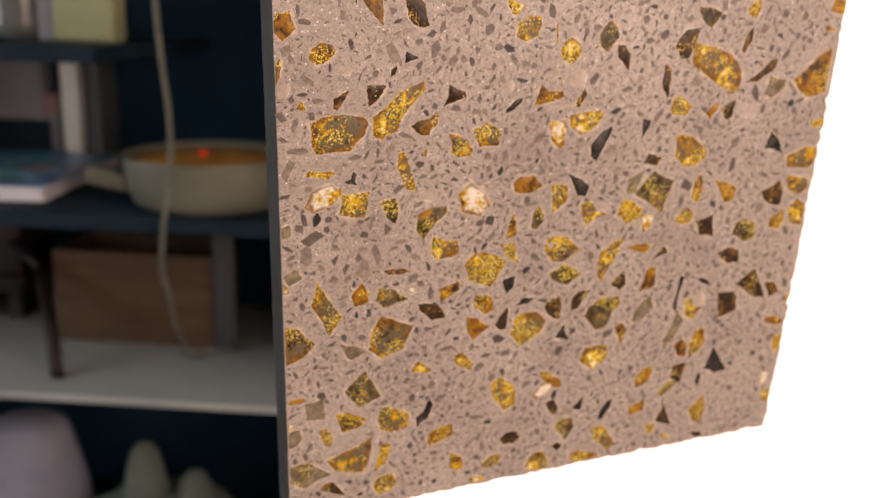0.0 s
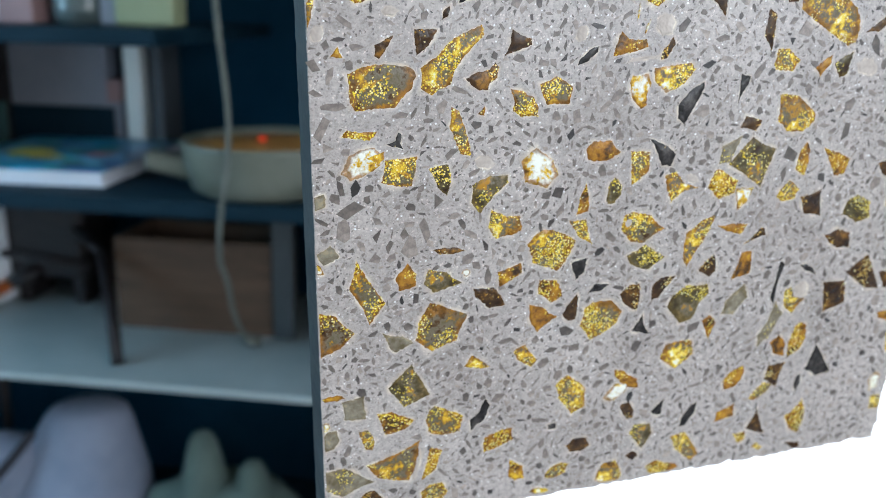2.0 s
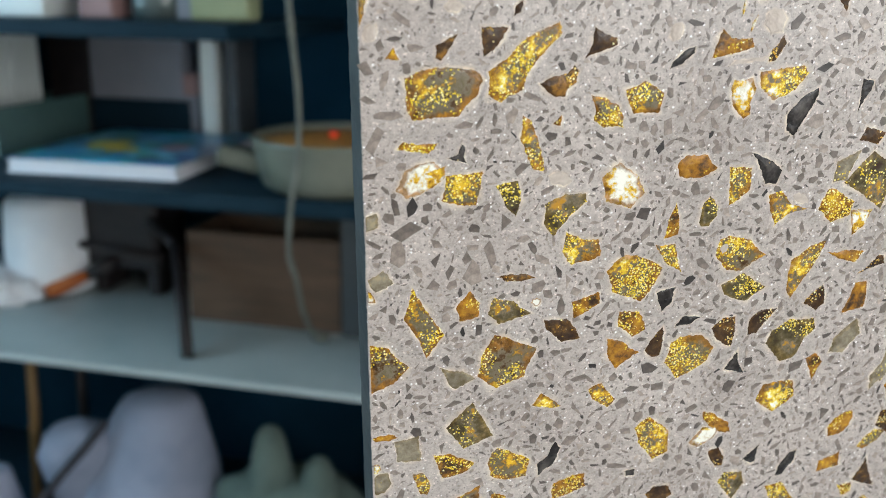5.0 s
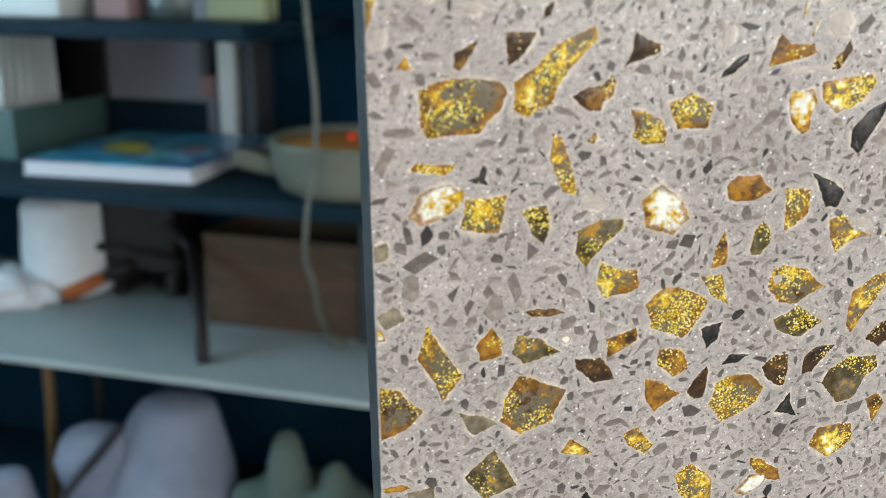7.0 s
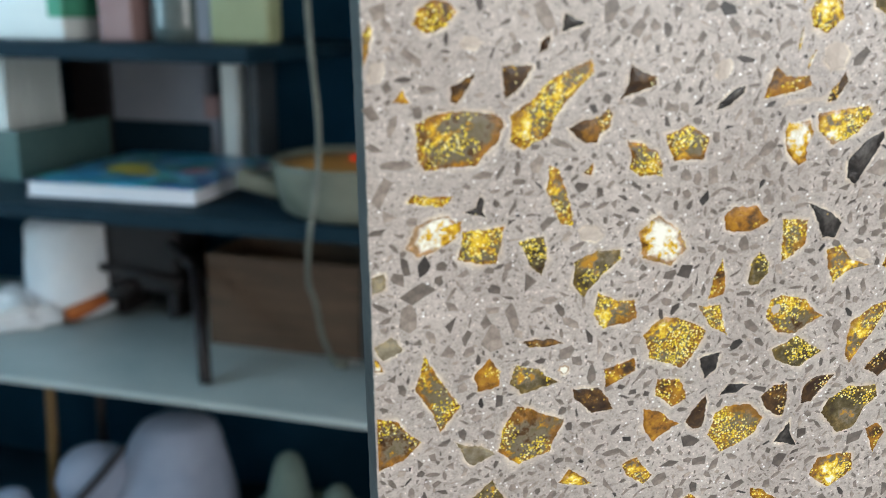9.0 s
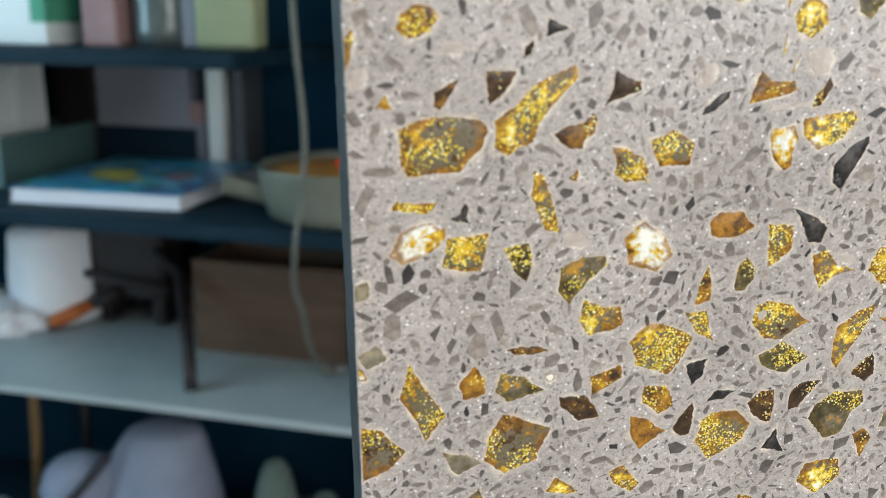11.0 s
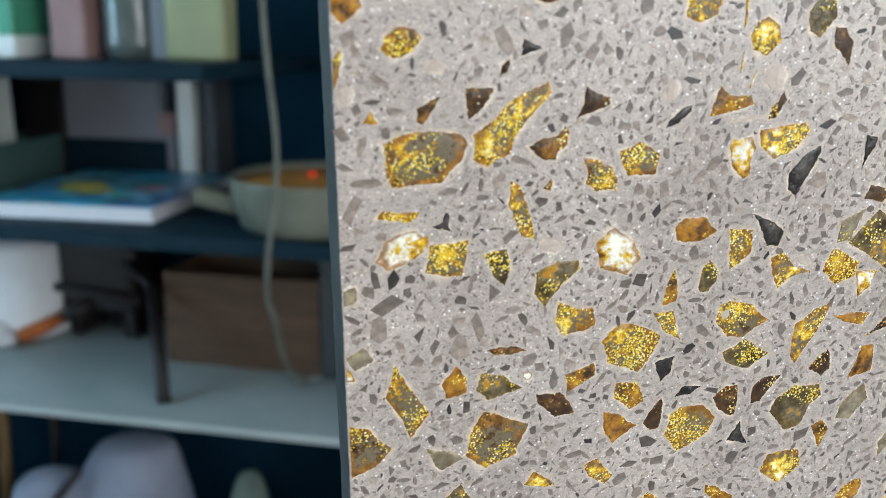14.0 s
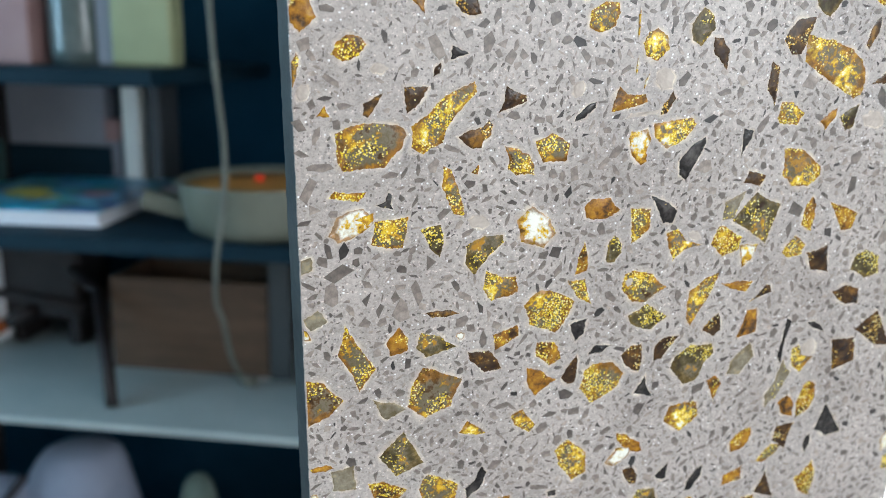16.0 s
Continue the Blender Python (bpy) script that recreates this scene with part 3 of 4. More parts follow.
bag = thing("cloth_bag", pose(-0.945, 1.285, LOW_Z), "white soft cloth bag standing on the white board", "bag")
bm = lathe([(0.062, 0), (0.072, 0.008), (0.077, 0.03), (0.078, 0.06), (0.076, 0.09), (0.075, 0.12), (0.074, 0.15), (0.069, 0.164), (0.045, 0.170), (0.012, 0.168)], 48)
for v in bm.verts:
    v.co *= 1 + 0.05 * noise.noise(v.co * 28) + 0.025 * noise.noise(v.co * 70)
    v.co.z = max(v.co.z, 0)
part("sack", bm, CLOTH, bag)
rag = blob(0.075, 0.055, 0.034, 0.5, 2.6, -0.018, 4, 3)
solid("crumpled_cloth", rag, CLOTH, "crumpled white cloth lying on the white board", "cloth", "", pose(-1.005, 1.195, LOW_Z + 0.018))
brush = thing("brush", pose(-0.915, 1.212, LOW_Z), "brush with an orange wooden handle leaning over the board", "brush")
part("handle", tube([(0.0, 0.0, 0.013), (0.012, 0.008, 0.018), (0.035, 0.022, 0.028), (0.058, 0.036, 0.040)], [0.010, 0.0135, 0.012, 0.009]), RUST, brush, "orange-brown wooden handle")
part("bristle_head", tube([(0.058, 0.036, 0.040), (0.075, 0.047, 0.049), (0.100, 0.062, 0.062)], [0.010, 0.014, 0.012]), DARKWOOD, brush, "dark bristles")

# ---- under the white board ----
BLUNT = [(1.18, 0.0), (1.22, 0.05), (1.15, 0.25), (1.0, 0.47), (0.81, 0.69), (0.66, 0.87), (0.58, 0.945), (0.44, 0.985), (0.05, 1.0)]
ROUND = [(0.52, 0.0), (0.56, 0.15), (0.68, 0.34), (0.88, 0.52), (1.0, 0.68), (0.94, 0.82), (0.72, 0.935), (0.36, 0.99), (0.05, 1.0)]


def felt_hat(m, prof, rx, ry, h, seed, label, tip=0.022):
    ob = thing("felt_hat", m, label, "hat")
    bm = lathe([(r * rx, z * h) for r, z in prof], 48, 1.0, ry / rx)
    for v in bm.verts:
        lean = v.co.z / h
        v.co.x *= 1 + 0.16 * noise.noise((v.co.x * 9 + seed, v.co.y * 9, v.co.z * 8)) + 0.05 * noise.noise((v.co.x * 34, v.co.y * 34 + seed, v.co.z * 22))
        v.co.y *= 1 + 0.14 * noise.noise((v.co.x * 9, v.co.y * 9 + seed, v.co.z * 8))
        v.co.x += tip * lean
    part("crown", bm, FELT, ob)
    return ob


h1 = felt_hat(pose(-0.748, 1.195, BASE_Z), BLUNT, 0.112, 0.085, 0.232, 2, "tall blunt pale grey felt hat with a dark strap", 0.048)
part("strap", tube(curve_points([(-0.020, -0.060, 0.200), (-0.045, -0.092, 0.160), (-0.070, -0.122, 0.125), (-0.095, -0.140, 0.085), (-0.122, -0.145, 0.045), (-0.140, -0.140, 0.006)]), 0.0075), STRAP, h1, "dark cloth strap")
felt_hat(pose(-0.853, 1.150, BASE_Z), ROUND, 0.064, 0.056, 0.184, 5, "small rounded pale grey felt hat")
felt_hat(pose(-0.955, 1.065, BASE_Z), BLUNT, 0.050, 0.050, 0.130, 9, "low pale grey felt hat on the black base board")

bm = blob(0.135, 0.085, 0.085, 0.10, 3.0, -0.07, 4, 1)
for (x, y, z, r, h) in ((-0.024, -0.02, 0.045, 0.036, 0.122), (0.056, -0.02, 0.025, 0.034, 0.098)):
    ear = lathe([(r, 0), (r * 0.97, h * 0.3), (r * 0.80, h * 0.62), (r * 0.62, h * 0.84), (r * 0.42, h * 0.95), (r * 0.12, h)], 28)
    for v in ear.verts:
        v.co += Vector((x, y, z))
    me = bpy.data.meshes.new("ear_form")
    ear.to_mesh(me)
    ear.free()
    bm.from_mesh(me)
    bpy.data.meshes.remove(me)
solid("soft_toy", smooth(bm), PLUSH, "sage green plush toy with two pointed ears", "soft toy", "", pose(-0.468, 1.170, BASE_Z + 0.055))
solid("wooden_stick", tube([(-0.945, 1.172, BASE_Z), (-0.938, 1.182, 0.36), (-0.942, 1.192, LOW_Z - 0.012)], 0.0085), OCHRE, "ochre wooden stick standing under the white board", "stick", group="sticks under the board")
solid("wooden_stick", tube([(-0.905, 1.262, BASE_Z), (-0.902, 1.268, LOW_Z - 0.012)], 0.008), DARKWOOD, "dark wooden stick standing under the white board", "stick", group="sticks under the board")

cable = thing("power_cord", pose(0, 0, 0), "pale cream electric cord hanging in front of the shelf", "cord")
part("flex", tube(curve_points([(-0.372, 0.975, 1.785), (-0.374, 0.970, 1.30), (-0.366, 0.966, 1.05), (-0.356, 0.966, 0.92), (-0.359, 0.966, 0.85), (-0.371, 0.968, 0.785), (-0.392, 1.01, 0.715), (-0.408, 1.07, 0.665), (-0.420, 1.12, 0.600), (-0.416, 1.145, 0.556)], 10), 0.0035), CORD, cable)
plug = part("plug", tube([(-0.416, 1.145, 0.556), (-0.409, 1.150, 0.548), (-0.396, 1.158, 0.546)], [0.007, 0.0095, 0.009], 14), CORD, cable, "cream plug")
part("plug_pin", tube([(-0.398, 1.157, 0.546), (-0.379, 1.168, 0.546)], 0.002, 8), surface("plug_pin_metal", (0.45, 0.45, 0.44), (0.6, 0.6, 0.58), 40, 0.3, 300, (1, 1, 1), 0.0002, 0.5, 1.0), plug, "metal plug pin")
part("bracket", box(-0.380, 0.966, 1.778, -0.364, 0.985, 1.792, 0.002), BLACK, cable)


# ---- terrazzo sample slab ----
SLAB = Matrix(((0.89725, 0.01485, 0.44127, -0.02950), (0.43906, -0.13554, -0.88818, 0.20937), (0.04662, 0.99066, -0.12813, 0.86641), (0, 0, 0, 1)))
THICK = 0.018
slab = thing("terrazzo_slab", SLAB, "polished grey-pink terrazzo sample slab with gold glass chips", "stone sample")


def slab_outline():
    """Sawn edges: clean on one side, nibbled along the bottom and the other side."""
    corners = [((0.0005, 0.0015), (0.2215, -0.005), 0.0014), ((0.2215, -0.005), (0.2172, 0.235), 0.0018), ((0.2172, 0.235), (0.001, 0.235), 0.0003), ((0.001, 0.235), (0.0005, 0.0015), 0.00022)]
    out = []
    for (x0, y0), (x1, y1), nib in corners:
        steps = int(math.hypot(x1 - x0, y1 - y0) / 0.0016)
        nx, ny = -(y1 - y0), x1 - x0
        d = math.hypot(nx, ny)
        for i in range(steps):
            t = i / steps
            x, y = x0 + (x1 - x0) * t, y0 + (y1 - y0) * t
            k = nib * (1.2 * abs(noise.noise((x * 160, y * 160, 1.0))) + 0.9 * max(0, noise.noise((x * 480, y * 480, 5.0))) + 2.5 * max(0, noise.noise((x * 60, y * 60, 9.0)) - 0.35))
            out.append((x + nx / d * k, y + ny / d * k))
    return out


def slab_body():
    bm = bmesh.new()
    o = slab_outline()
    cx, cy = 0.11, 0.115
    levels = [(0.9985, 0.0), (1.0, -0.0005), (1.0005, -0.006), (1.001, -0.012), (1.0, -THICK + 0.0006), (0.998, -THICK)]
    rings = []
    for k, z in levels:
        ring = []
        for x, y in o:
            j = 0.0006 * noise.noise((x * 300, y * 300, z * 400 + 3)) if -0.017 < z < -0.001 else 0
            ring.append(bm.verts.new((cx + (x - cx) * (k + j), cy + (y - cy) * (k + j), z)))
        rings.append(ring)
    n = len(o)
    for a, b in zip(rings, rings[1:]):
        for i in range(n):
            f = bm.faces.new((a[i], b[i], b[(i + 1) % n], a[(i + 1) % n]))
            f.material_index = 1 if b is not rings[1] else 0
    bm.faces.new(rings[0])
    bm.faces.new(rings[-1][::-1])
    return bm


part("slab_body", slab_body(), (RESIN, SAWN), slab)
# two unseen wires to the ceiling, added as a support
for hx in (0.05, 0.17):
    top = SLAB.inverted() @ Vector(((SLAB @ Vector((hx, 0.233, -0.009))).x, (SLAB @ Vector((hx, 0.233, -0.009))).y, 2.45))
    part("hanging_wire", tube([(hx, 0.233, -0.009), top], 0.0006, 6), STRAP, slab, "thin unseen wire added to hold the slab")

rng = random.Random(11)
TAKEN = []


# broken-glass outlines, in halves of the length and the width
SHAPES = {}


def shape(name, *corners):
    SHAPES[name] = corners


shape("cleaver", (-0.95, 0.88), (-0.47, 1), (0.2, 0.88), (0.93, 0.48), (1, 0.15), (0.79, -0.36), (0.22, -1), (-0.95, -0.72), (-1, -0.43), (-0.99, 0.21))
shape("hatchet", (-0.67, 1), (-0.28, 0.76), (0.05, 0.82), (0.51, 0.55), (1, 0.08), (0.91, -0.43), (0.41, -0.46), (-0.22, -0.66), (-0.45, -1), (-0.94, -0.66), (-1, 0.16))
shape("wedge", (-0.5, 1), (0.05, 0.83), (0.42, 0.66), (1, -0.21), (0.81, -0.69), (-1, -1), (-1, 0.07))
shape("ploughshare", (-1, 0.5), (-0.52, 1), (0.18, 0.51), (1, 0.63), (0.27, -0.12), (-0.02, -1), (-0.54, -0.39))
shape("pebble", (-0.01, 1), (1, -0.43), (0.9, -0.94), (-0.19, -0.94), (-1, -1), (-0.3, 0.1))
shape("lobe", (-0.91, -0.6), (-1, 0.75), (-0.17, 1), (1, 0.37), (0.75, -0.78), (-0.63, -1))
shape("anvil", (-1, 0.43), (-0.3, 1), (1, 0.9), (0.84, -0.06), (-0.02, -1))
shape("crescent", (1, 0.68), (0.93, 0.13), (0.6, -1), (-0.53, -0.75), (-1, 0.16), (-0.53, 0.98), (0.18, 1))
shape("roof", (-1, 0.3), (-0.45, 0.77), (0.18, 1), (0.72, 0.59), (1, 0.07), (0.35, -0.96), (-0.16, -1), (-0.42, -0.37))
shape("tooth", (-1, -0.76), (-0.72, 0.2), (0.21, 1), (0.77, 0.2), (1, -1))
shape("keel", (-0.06, 1), (1, -0.44), (-0.61, -1), (-1, 0.06))
shape("fang", (0.01, 1), (1, -0.69), (0.42, -1), (-1, -0.92))
shape("bell", (-1, -0.72), (-0.91, 1), (1, 0.61), (0.4, -1))
shape("penta", (-1, 0.15), (-0.3, 1), (0.8, 0.72), (1, -0.45), (-0.15, -1))
shape("flint", (0.82, 0.96), (1, -0.14), (-0.44, -1), (-1, 1))
shape("paddle", (-1, 0.64), (0.16, 1), (1, 0.61), (0.25, -1), (-0.26, -0.5))
shape("rudder", (-1, -0.11), (-0.74, 0.79), (-0.38, 1), (0.51, 0.84), (1, 0.15), (0.75, -0.43), (-0.52, -1))
shape("saddle", (-1, 0.81), (1, 1), (0.66, -0.28), (-0.08, -1))
shape("mitre", (-0.11, -1), (-1, 1), (1, 0.86))
shape("pennant", (-1, 0.24), (0.57, 1), (1, -0.68), (-0.31, -1))
shape("cusp", (-1, -0.43), (-0.39, 0.72), (0.43, 1), (1, -0.34), (0.24, -1))
shape("sickle", (-1, 1), (0.02, 0.49), (0.93, 0.95), (1, 0.47), (0.14, -0.21), (-0.06, -1), (-0.79, 0.41))
shape("gable", (-0.88, -1), (-1, 0.22), (-0.15, 1), (1, -0.44))
shape("heel", (-0.99, -0.73), (-1, 0.81), (0.06, 1), (1, 0.01), (-0.01, -1))
shape("plume", (-1, 0.25), (-0.44, 1), (1, 0.65), (0.61, -0.97), (-0.64, -1))
shape("barb", (-0.23, 1), (1, 0.56), (0.69, -0.44), (-0.66, -1), (-1, 0.72))
shape("crown", (1, 0.61), (0.82, -0.61), (-0.18, -1), (-1, -0.12), (-0.46, 1), (0.16, 0.35))
shape("shoe", (-0.99, -0.5), (-1, 0.13), (-0.21, 0.06), (0.37, 1), (1, -0.44), (0.2, -1))
shape("drum", (-1, -0.83), (-0.64, 1), (1, 0.59), (0.8, -1))
shape("flame", (0.41, 0.35), (1, -0.58), (-0.52, -1), (-1, -0.29), (-0.33, 1))
shape("tongue", (-1, -0.9), (-0.45, 1), (-0.04, 0.17), (0.93, -0.15), (1, -0.83), (0.28, -0.99), (-0.86, -1))
shape("vane", (-0.69, -1), (-1, 0.08), (-0.8, 1), (0.28, 0.58), (1, 0.05), (0, -0.84))
shape("yoke", (-1, -0.01), (-0.18, 1), (1, 0.11), (0.33, -1), (-0.68, -0.66))
shape("awl", (-1, 0.67), (-0.06, 0.62), (0.53, 1), (1, 0.09), (0.64, -0.42), (-0.05, -1), (-0.72, -0.47))
shape("cowl", (-1, -0.46), (-0.72, 0.9), (-0.15, 1), (0.33, 0.4), (0.93, 0.2), (1, -0.42), (0.13, -1), (-0.66, -0.87))
shape("claw", (-1, 0.94), (-0.1, 1), (1, 0.42), (-0.44, -1))
shape("spur", (-0.88, -0.65), (-1, 0.38), (0.11, 1), (1, 0.29), (0.94, -0.79), (-0.13, -1))
shape("dart", (-1, -0.35), (-0.63, 0.99), (1, 1), (0.71, -1))
shape("prow", (-0.92, 1), (1, 0.29), (0.49, -0.66), (-1, -1))
shape("stern", (-1, 0.96), (-0.43, 1), (0.46, 0.63), (0.92, 1), (1, 0.39), (0.72, -0.33), (0.17, -0.49), (-0.06, -1), (-0.62, -0.44))
shape("bill", (-1, 0.01), (0.31, 1), (1, -0.29), (0.5, -1), (-0.72, -0.64))
shape("hull", (-1, -0.48), (-0.56, 0.03), (-0.16, 1), (0.58, 0.35), (1, -0.63), (0.17, -1), (-0.45, -0.88))
shape("pike", (-0.62, -1), (-1, -0.2), (-0.29, 1), (0.41, 0.73), (1, -0.8))
shape("shard", (-1, -0.35), (-0.35, 0.6), (0.6, 1), (1, 0.45), (0.5, -0.35), (-0.25, -1))
shape("leaf", (-1, -0.13), (-0.55, 0.74), (0.2, 1), (0.8, 0.54), (1, -0.13), (0.45, -0.85), (-0.45, -1))
shape("wing", (-1, -0.63), (0.1, 0.32), (0.85, 1), (1, 0.05), (0.7, -1), (-0.3, -0.84))
shape("spear", (-1, -0.18), (-0.8, 0.59), (0.05, 1), (1, 0.33), (0.75, -0.54), (0.1, -1))
shape("tri", (-1, -1), (1, -0.13), (-0.84, 1))
shape("kite", (-1, 0.05), (-0.1, 1), (1, 0.25), (0.25, -1), (-0.55, -0.75))
shape("corner", (-1, 1), (0.6, 0.95), (1, 0.55), (-0.8, -1))
shape("spade", (-1, 0.17), (-0.55, 1), (0.2, 0.83), (1, -0.94), (-0.3, -1))
shape("splinter", (-1, 0.19), (-0.4, 1), (0.6, 0.84), (1, -0.14), (0.3, -1), (-0.7, -0.84))
shape("slab", (-1, -0.45), (-0.62, 1), (1, 0.55), (0.72, -1))
shape("hex", (-1, 0.2), (-0.5, 1), (0.45, 0.85), (1, 0.05), (0.45, -1), (-0.6, -0.8))


def chip_outline(length, width, shape, flip, r):
    """A broken-glass outline: the shape's corners, uneven, with bowed and slightly nibbled sides."""
    p = [((x + r.uniform(-0.025, 0.025)) * length / 2, (y * flip + r.uniform(-0.025, 0.025)) * width / 2) for x, y in SHAPES[shape]]
    if flip > 0:
        p.reverse()
    p = p if sum(x0 * y1 - x1 * y0 for (x0, y0), (x1, y1) in zip(p, p[1:] + p[:1])) > 0 else p[::-1]
    out = []
    for (x0, y0), (x1, y1) in zip(p, p[1:] + p[:1]):
        d = math.hypot(x1 - x0, y1 - y0)
        bow = r.choice((-0.05, -0.02, 0.0, 0.02, 0.05)) * d
        m = max(2, int(d / 0.0007))
        for i in range(m):
            t = i / m
            k = bow * 4 * t * (1 - t) + (r.uniform(-1, 1) * 0.0002 if i else 0)
            out.append((x0 + (x1 - x0) * t + (y1 - y0) / d * k, y0 + (y1 - y0) * t - (x1 - x0) / d * k))
    return out


def chip(x, y, length, width, angle, shape, mat, flip=1):
    """One glass chip set in the face (millimetres on the slab): rim of painted glow, low crown with facets."""
    r = random.Random(int(x * 131 + y * 17))
    o = chip_outline(length / 1000, width / 1000, shape, flip, r)
    ca, sa = math.cos(radians(angle)), math.sin(radians(angle))

    def kept_in(px, py):
        """Chips that reach the saw cut end at it."""
        gx, gy = x / 1000 + px * ca - py * sa, y / 1000 + px * sa + py * ca
        gx = min(max(gx, 0.0012), 0.2195 - 0.012 * gy)
        gy = max(gy, 0.0034 - 0.029 * gx)
        dx, dy = gx - x / 1000, gy - y / 1000
        return dx * ca + dy * sa, -dx * sa + dy * ca

    o = [kept_in(px, py) for px, py in o]
    bm = bmesh.new()
    depth_uv = bm.loops.layers.uv.new("depth")
    half = max(min(length, width), 2.5) / 2000
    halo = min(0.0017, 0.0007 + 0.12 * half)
    # (offset from the broken edge, height, radial share): painted glow in the resin, edge, crown
    steps = ((1, 0.00002, 0.0), (0, 0.00007, 1.0), (-0.12, 0.00018, 0.9), (-0.34, 0.00024, 0.66), (-0.66, 0.00030, 0.34))
    rings = []
    for j, (off, z, u) in enumerate(steps):
        ring = []
        for px, py in o:
            wave = noise.noise((px * 300 + x, py * 300 + y, j * 3.0))
            d = max(math.hypot(px, py), 1e-6)
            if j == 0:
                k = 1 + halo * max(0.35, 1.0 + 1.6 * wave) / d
            else:
                k = 1 + off * (1 + (0.5 * wave if j > 1 else 0))
            ring.append(bm.verts.new((*kept_in(px * k, py * k), z + (0.00003 * wave if j > 2 else 0))))
        rings.append(ring)
    n = len(o)
    for j, (a, b) in enumerate(zip(rings, rings[1:])):
        for i in range(n):
            f = bm.faces.new((a[i], a[(i + 1) % n], b[(i + 1) % n], b[i]))
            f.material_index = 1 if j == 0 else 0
            for loop, q in zip(f.loops, (j, j, j + 1, j + 1)):
                loop[depth_uv].uv = (steps[q][2], 0.5)
    hub = bm.verts.new((r.uniform(-0.1, 0.1) * length / 1000, r.uniform(-0.1, 0.1) * width / 1000, 0.00034))
    for i in range(n):
        f = bm.faces.new((rings[-1][i], rings[-1][(i + 1) % n], hub))
        for loop, u in zip(f.loops, (0.34, 0.34, 0.0)):
            loop[depth_uv].uv = (u, 0.5)
    TAKEN.append((x / 1000, y / 1000, length / 2000, width / 2000, radians(angle)))
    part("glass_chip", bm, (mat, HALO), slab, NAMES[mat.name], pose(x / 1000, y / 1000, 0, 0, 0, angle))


chip(21.0, 146.6, 18.7, 12.8, 10, "cleaver", KIND["G"])
chip(40.1, 153.5, 23.3, 9.5, 45, "hatchet", KIND["g"])
chip(31.2, 159.4, 8.9, 5.7, 45, "fang", KIND["b"])
chip(20.7, 157.7, 3.3, 7.4, 140, "claw", KIND["b"])
chip(58.2, 157.6, 8.9, 6.4, 20, "pebble", KIND["b"])
chip(49.6, 147.1, 10.0, 6.1, 25, "stern", KIND["b"])
chip(61.4, 139.6, 12.5, 6.7, -40, "roof", KIND["G"])
chip(71.1, 142.6, 11.3, 8.3, -20, "penta", KIND["G"])
chip(42.4, 132.7, 4.1, 15.6, -160, "lobe", KIND["g"], -1)
chip(14.0, 133.8, 2.9, 9.6, -95, "bell", KIND["a"])
chip(24.9, 130.8, 4.9, 4.7, 45, "sickle", KIND["d"])
chip(14.4, 126.0, 6.8, 12.4, 110, "lobe", KIND["p"])
chip(25.2, 122.3, 9.0, 10.8, -85, "bell", KIND["G"])
chip(38.1, 119.0, 5.8, 10.0, -160, "tooth", KIND["o"])
chip(52.0, 115.5, 13.3, 8.6, 40, "wedge", KIND["o"])
chip(57.2, 103.3, 12.2, 9.3, -25, "awl", KIND["g"])
chip(67.5, 119.5, 12.6, 10.6, 135, "spur", KIND["p"])
chip(8.1, 155.7, 3.1, 3.2, 110, "mitre", KIND["a"], -1)
chip(93.5, 156.0, 11.4, 6.9, 10, "tongue", KIND["a"])
chip(106.3, 153.3, 7.4, 2.5, 59, "plume", KIND["b"])
chip(109.8, 145.0, 13.5, 8.5, 10, "wedge", KIND["g"], -1)
chip(98.8, 141.6, 10.9, 7.2, -70, "cowl", KIND["p"])
chip(115.9, 137.5, 13.2, 5.4, 59, "wedge", KIND["d"])
chip(133.7, 140.0, 3.7, 8.9, -10, "pebble", KIND["d"], -1)
chip(162.2, 162.8, 11.2, 29.6, 59, "cleaver", KIND["g"], -1)
chip(148.6, 148.1, 9.5, 7.0, -14, "lobe", KIND["g"])
chip(154.3, 131.0, 11.0, 17.5, -119, "rudder", KIND["g"])
chip(88.1, 124.0, 6.2, 11.6, -95, "spur", KIND["a"])
chip(100.6, 117.4, 7.5, 10.9, -5, "flint", KIND["g"])
chip(108.4, 122.3, 5.6, 12.4, -140, "paddle", KIND["d"])
chip(143.7, 116.3, 14.3, 15.7, -130, "dart", KIND["o"], -1)
chip(132.5, 121.1, 11.3, 6.3, 59, "keel", KIND["m"])
chip(161.4, 115.6, 11.5, 4.6, -90, "crescent", KIND["a"])
chip(174.6, 114.6, 7.6, 14.1, -135, "paddle", KIND["a"])
chip(131.7, 109.2, 8.5, 11.3, -125, "lobe", KIND["a"])
chip(115.6, 109.3, 13.6, 9.7, -25, "ploughshare", KIND["g"])
chip(93.3, 110.9, 5.3, 8.9, -14, "rudder", KIND["o"], -1)
chip(157.5, 105.0, 8.8, 7.3, 20, "bill", KIND["g"])
chip(169.1, 99.4, 9.8, 12.5, 40, "keel", KIND["b"], -1)
chip(188.6, 95.6, 8.9, 13.2, -119, "spur", KIND["o"])
chip(104.1, 97.3, 10.4, 15.9, -115, "rudder", KIND["G"], -1)
chip(124.2, 92.0, 7.7, 19.4, 155, "vane", KIND["g"], -1)
chip(137.8, 93.9, 3.4, 11.8, 80, "tooth", KIND["a"])
chip(147.3, 89.7, 3.9, 9.2, 119, "fang", KIND["b"])
chip(182.5, 85.6, 13.2, 7.0, -29, "cusp", KIND["b"])
chip(139.8, 103.8, 7.0, 8.1, -10, "saddle", KIND["p"])
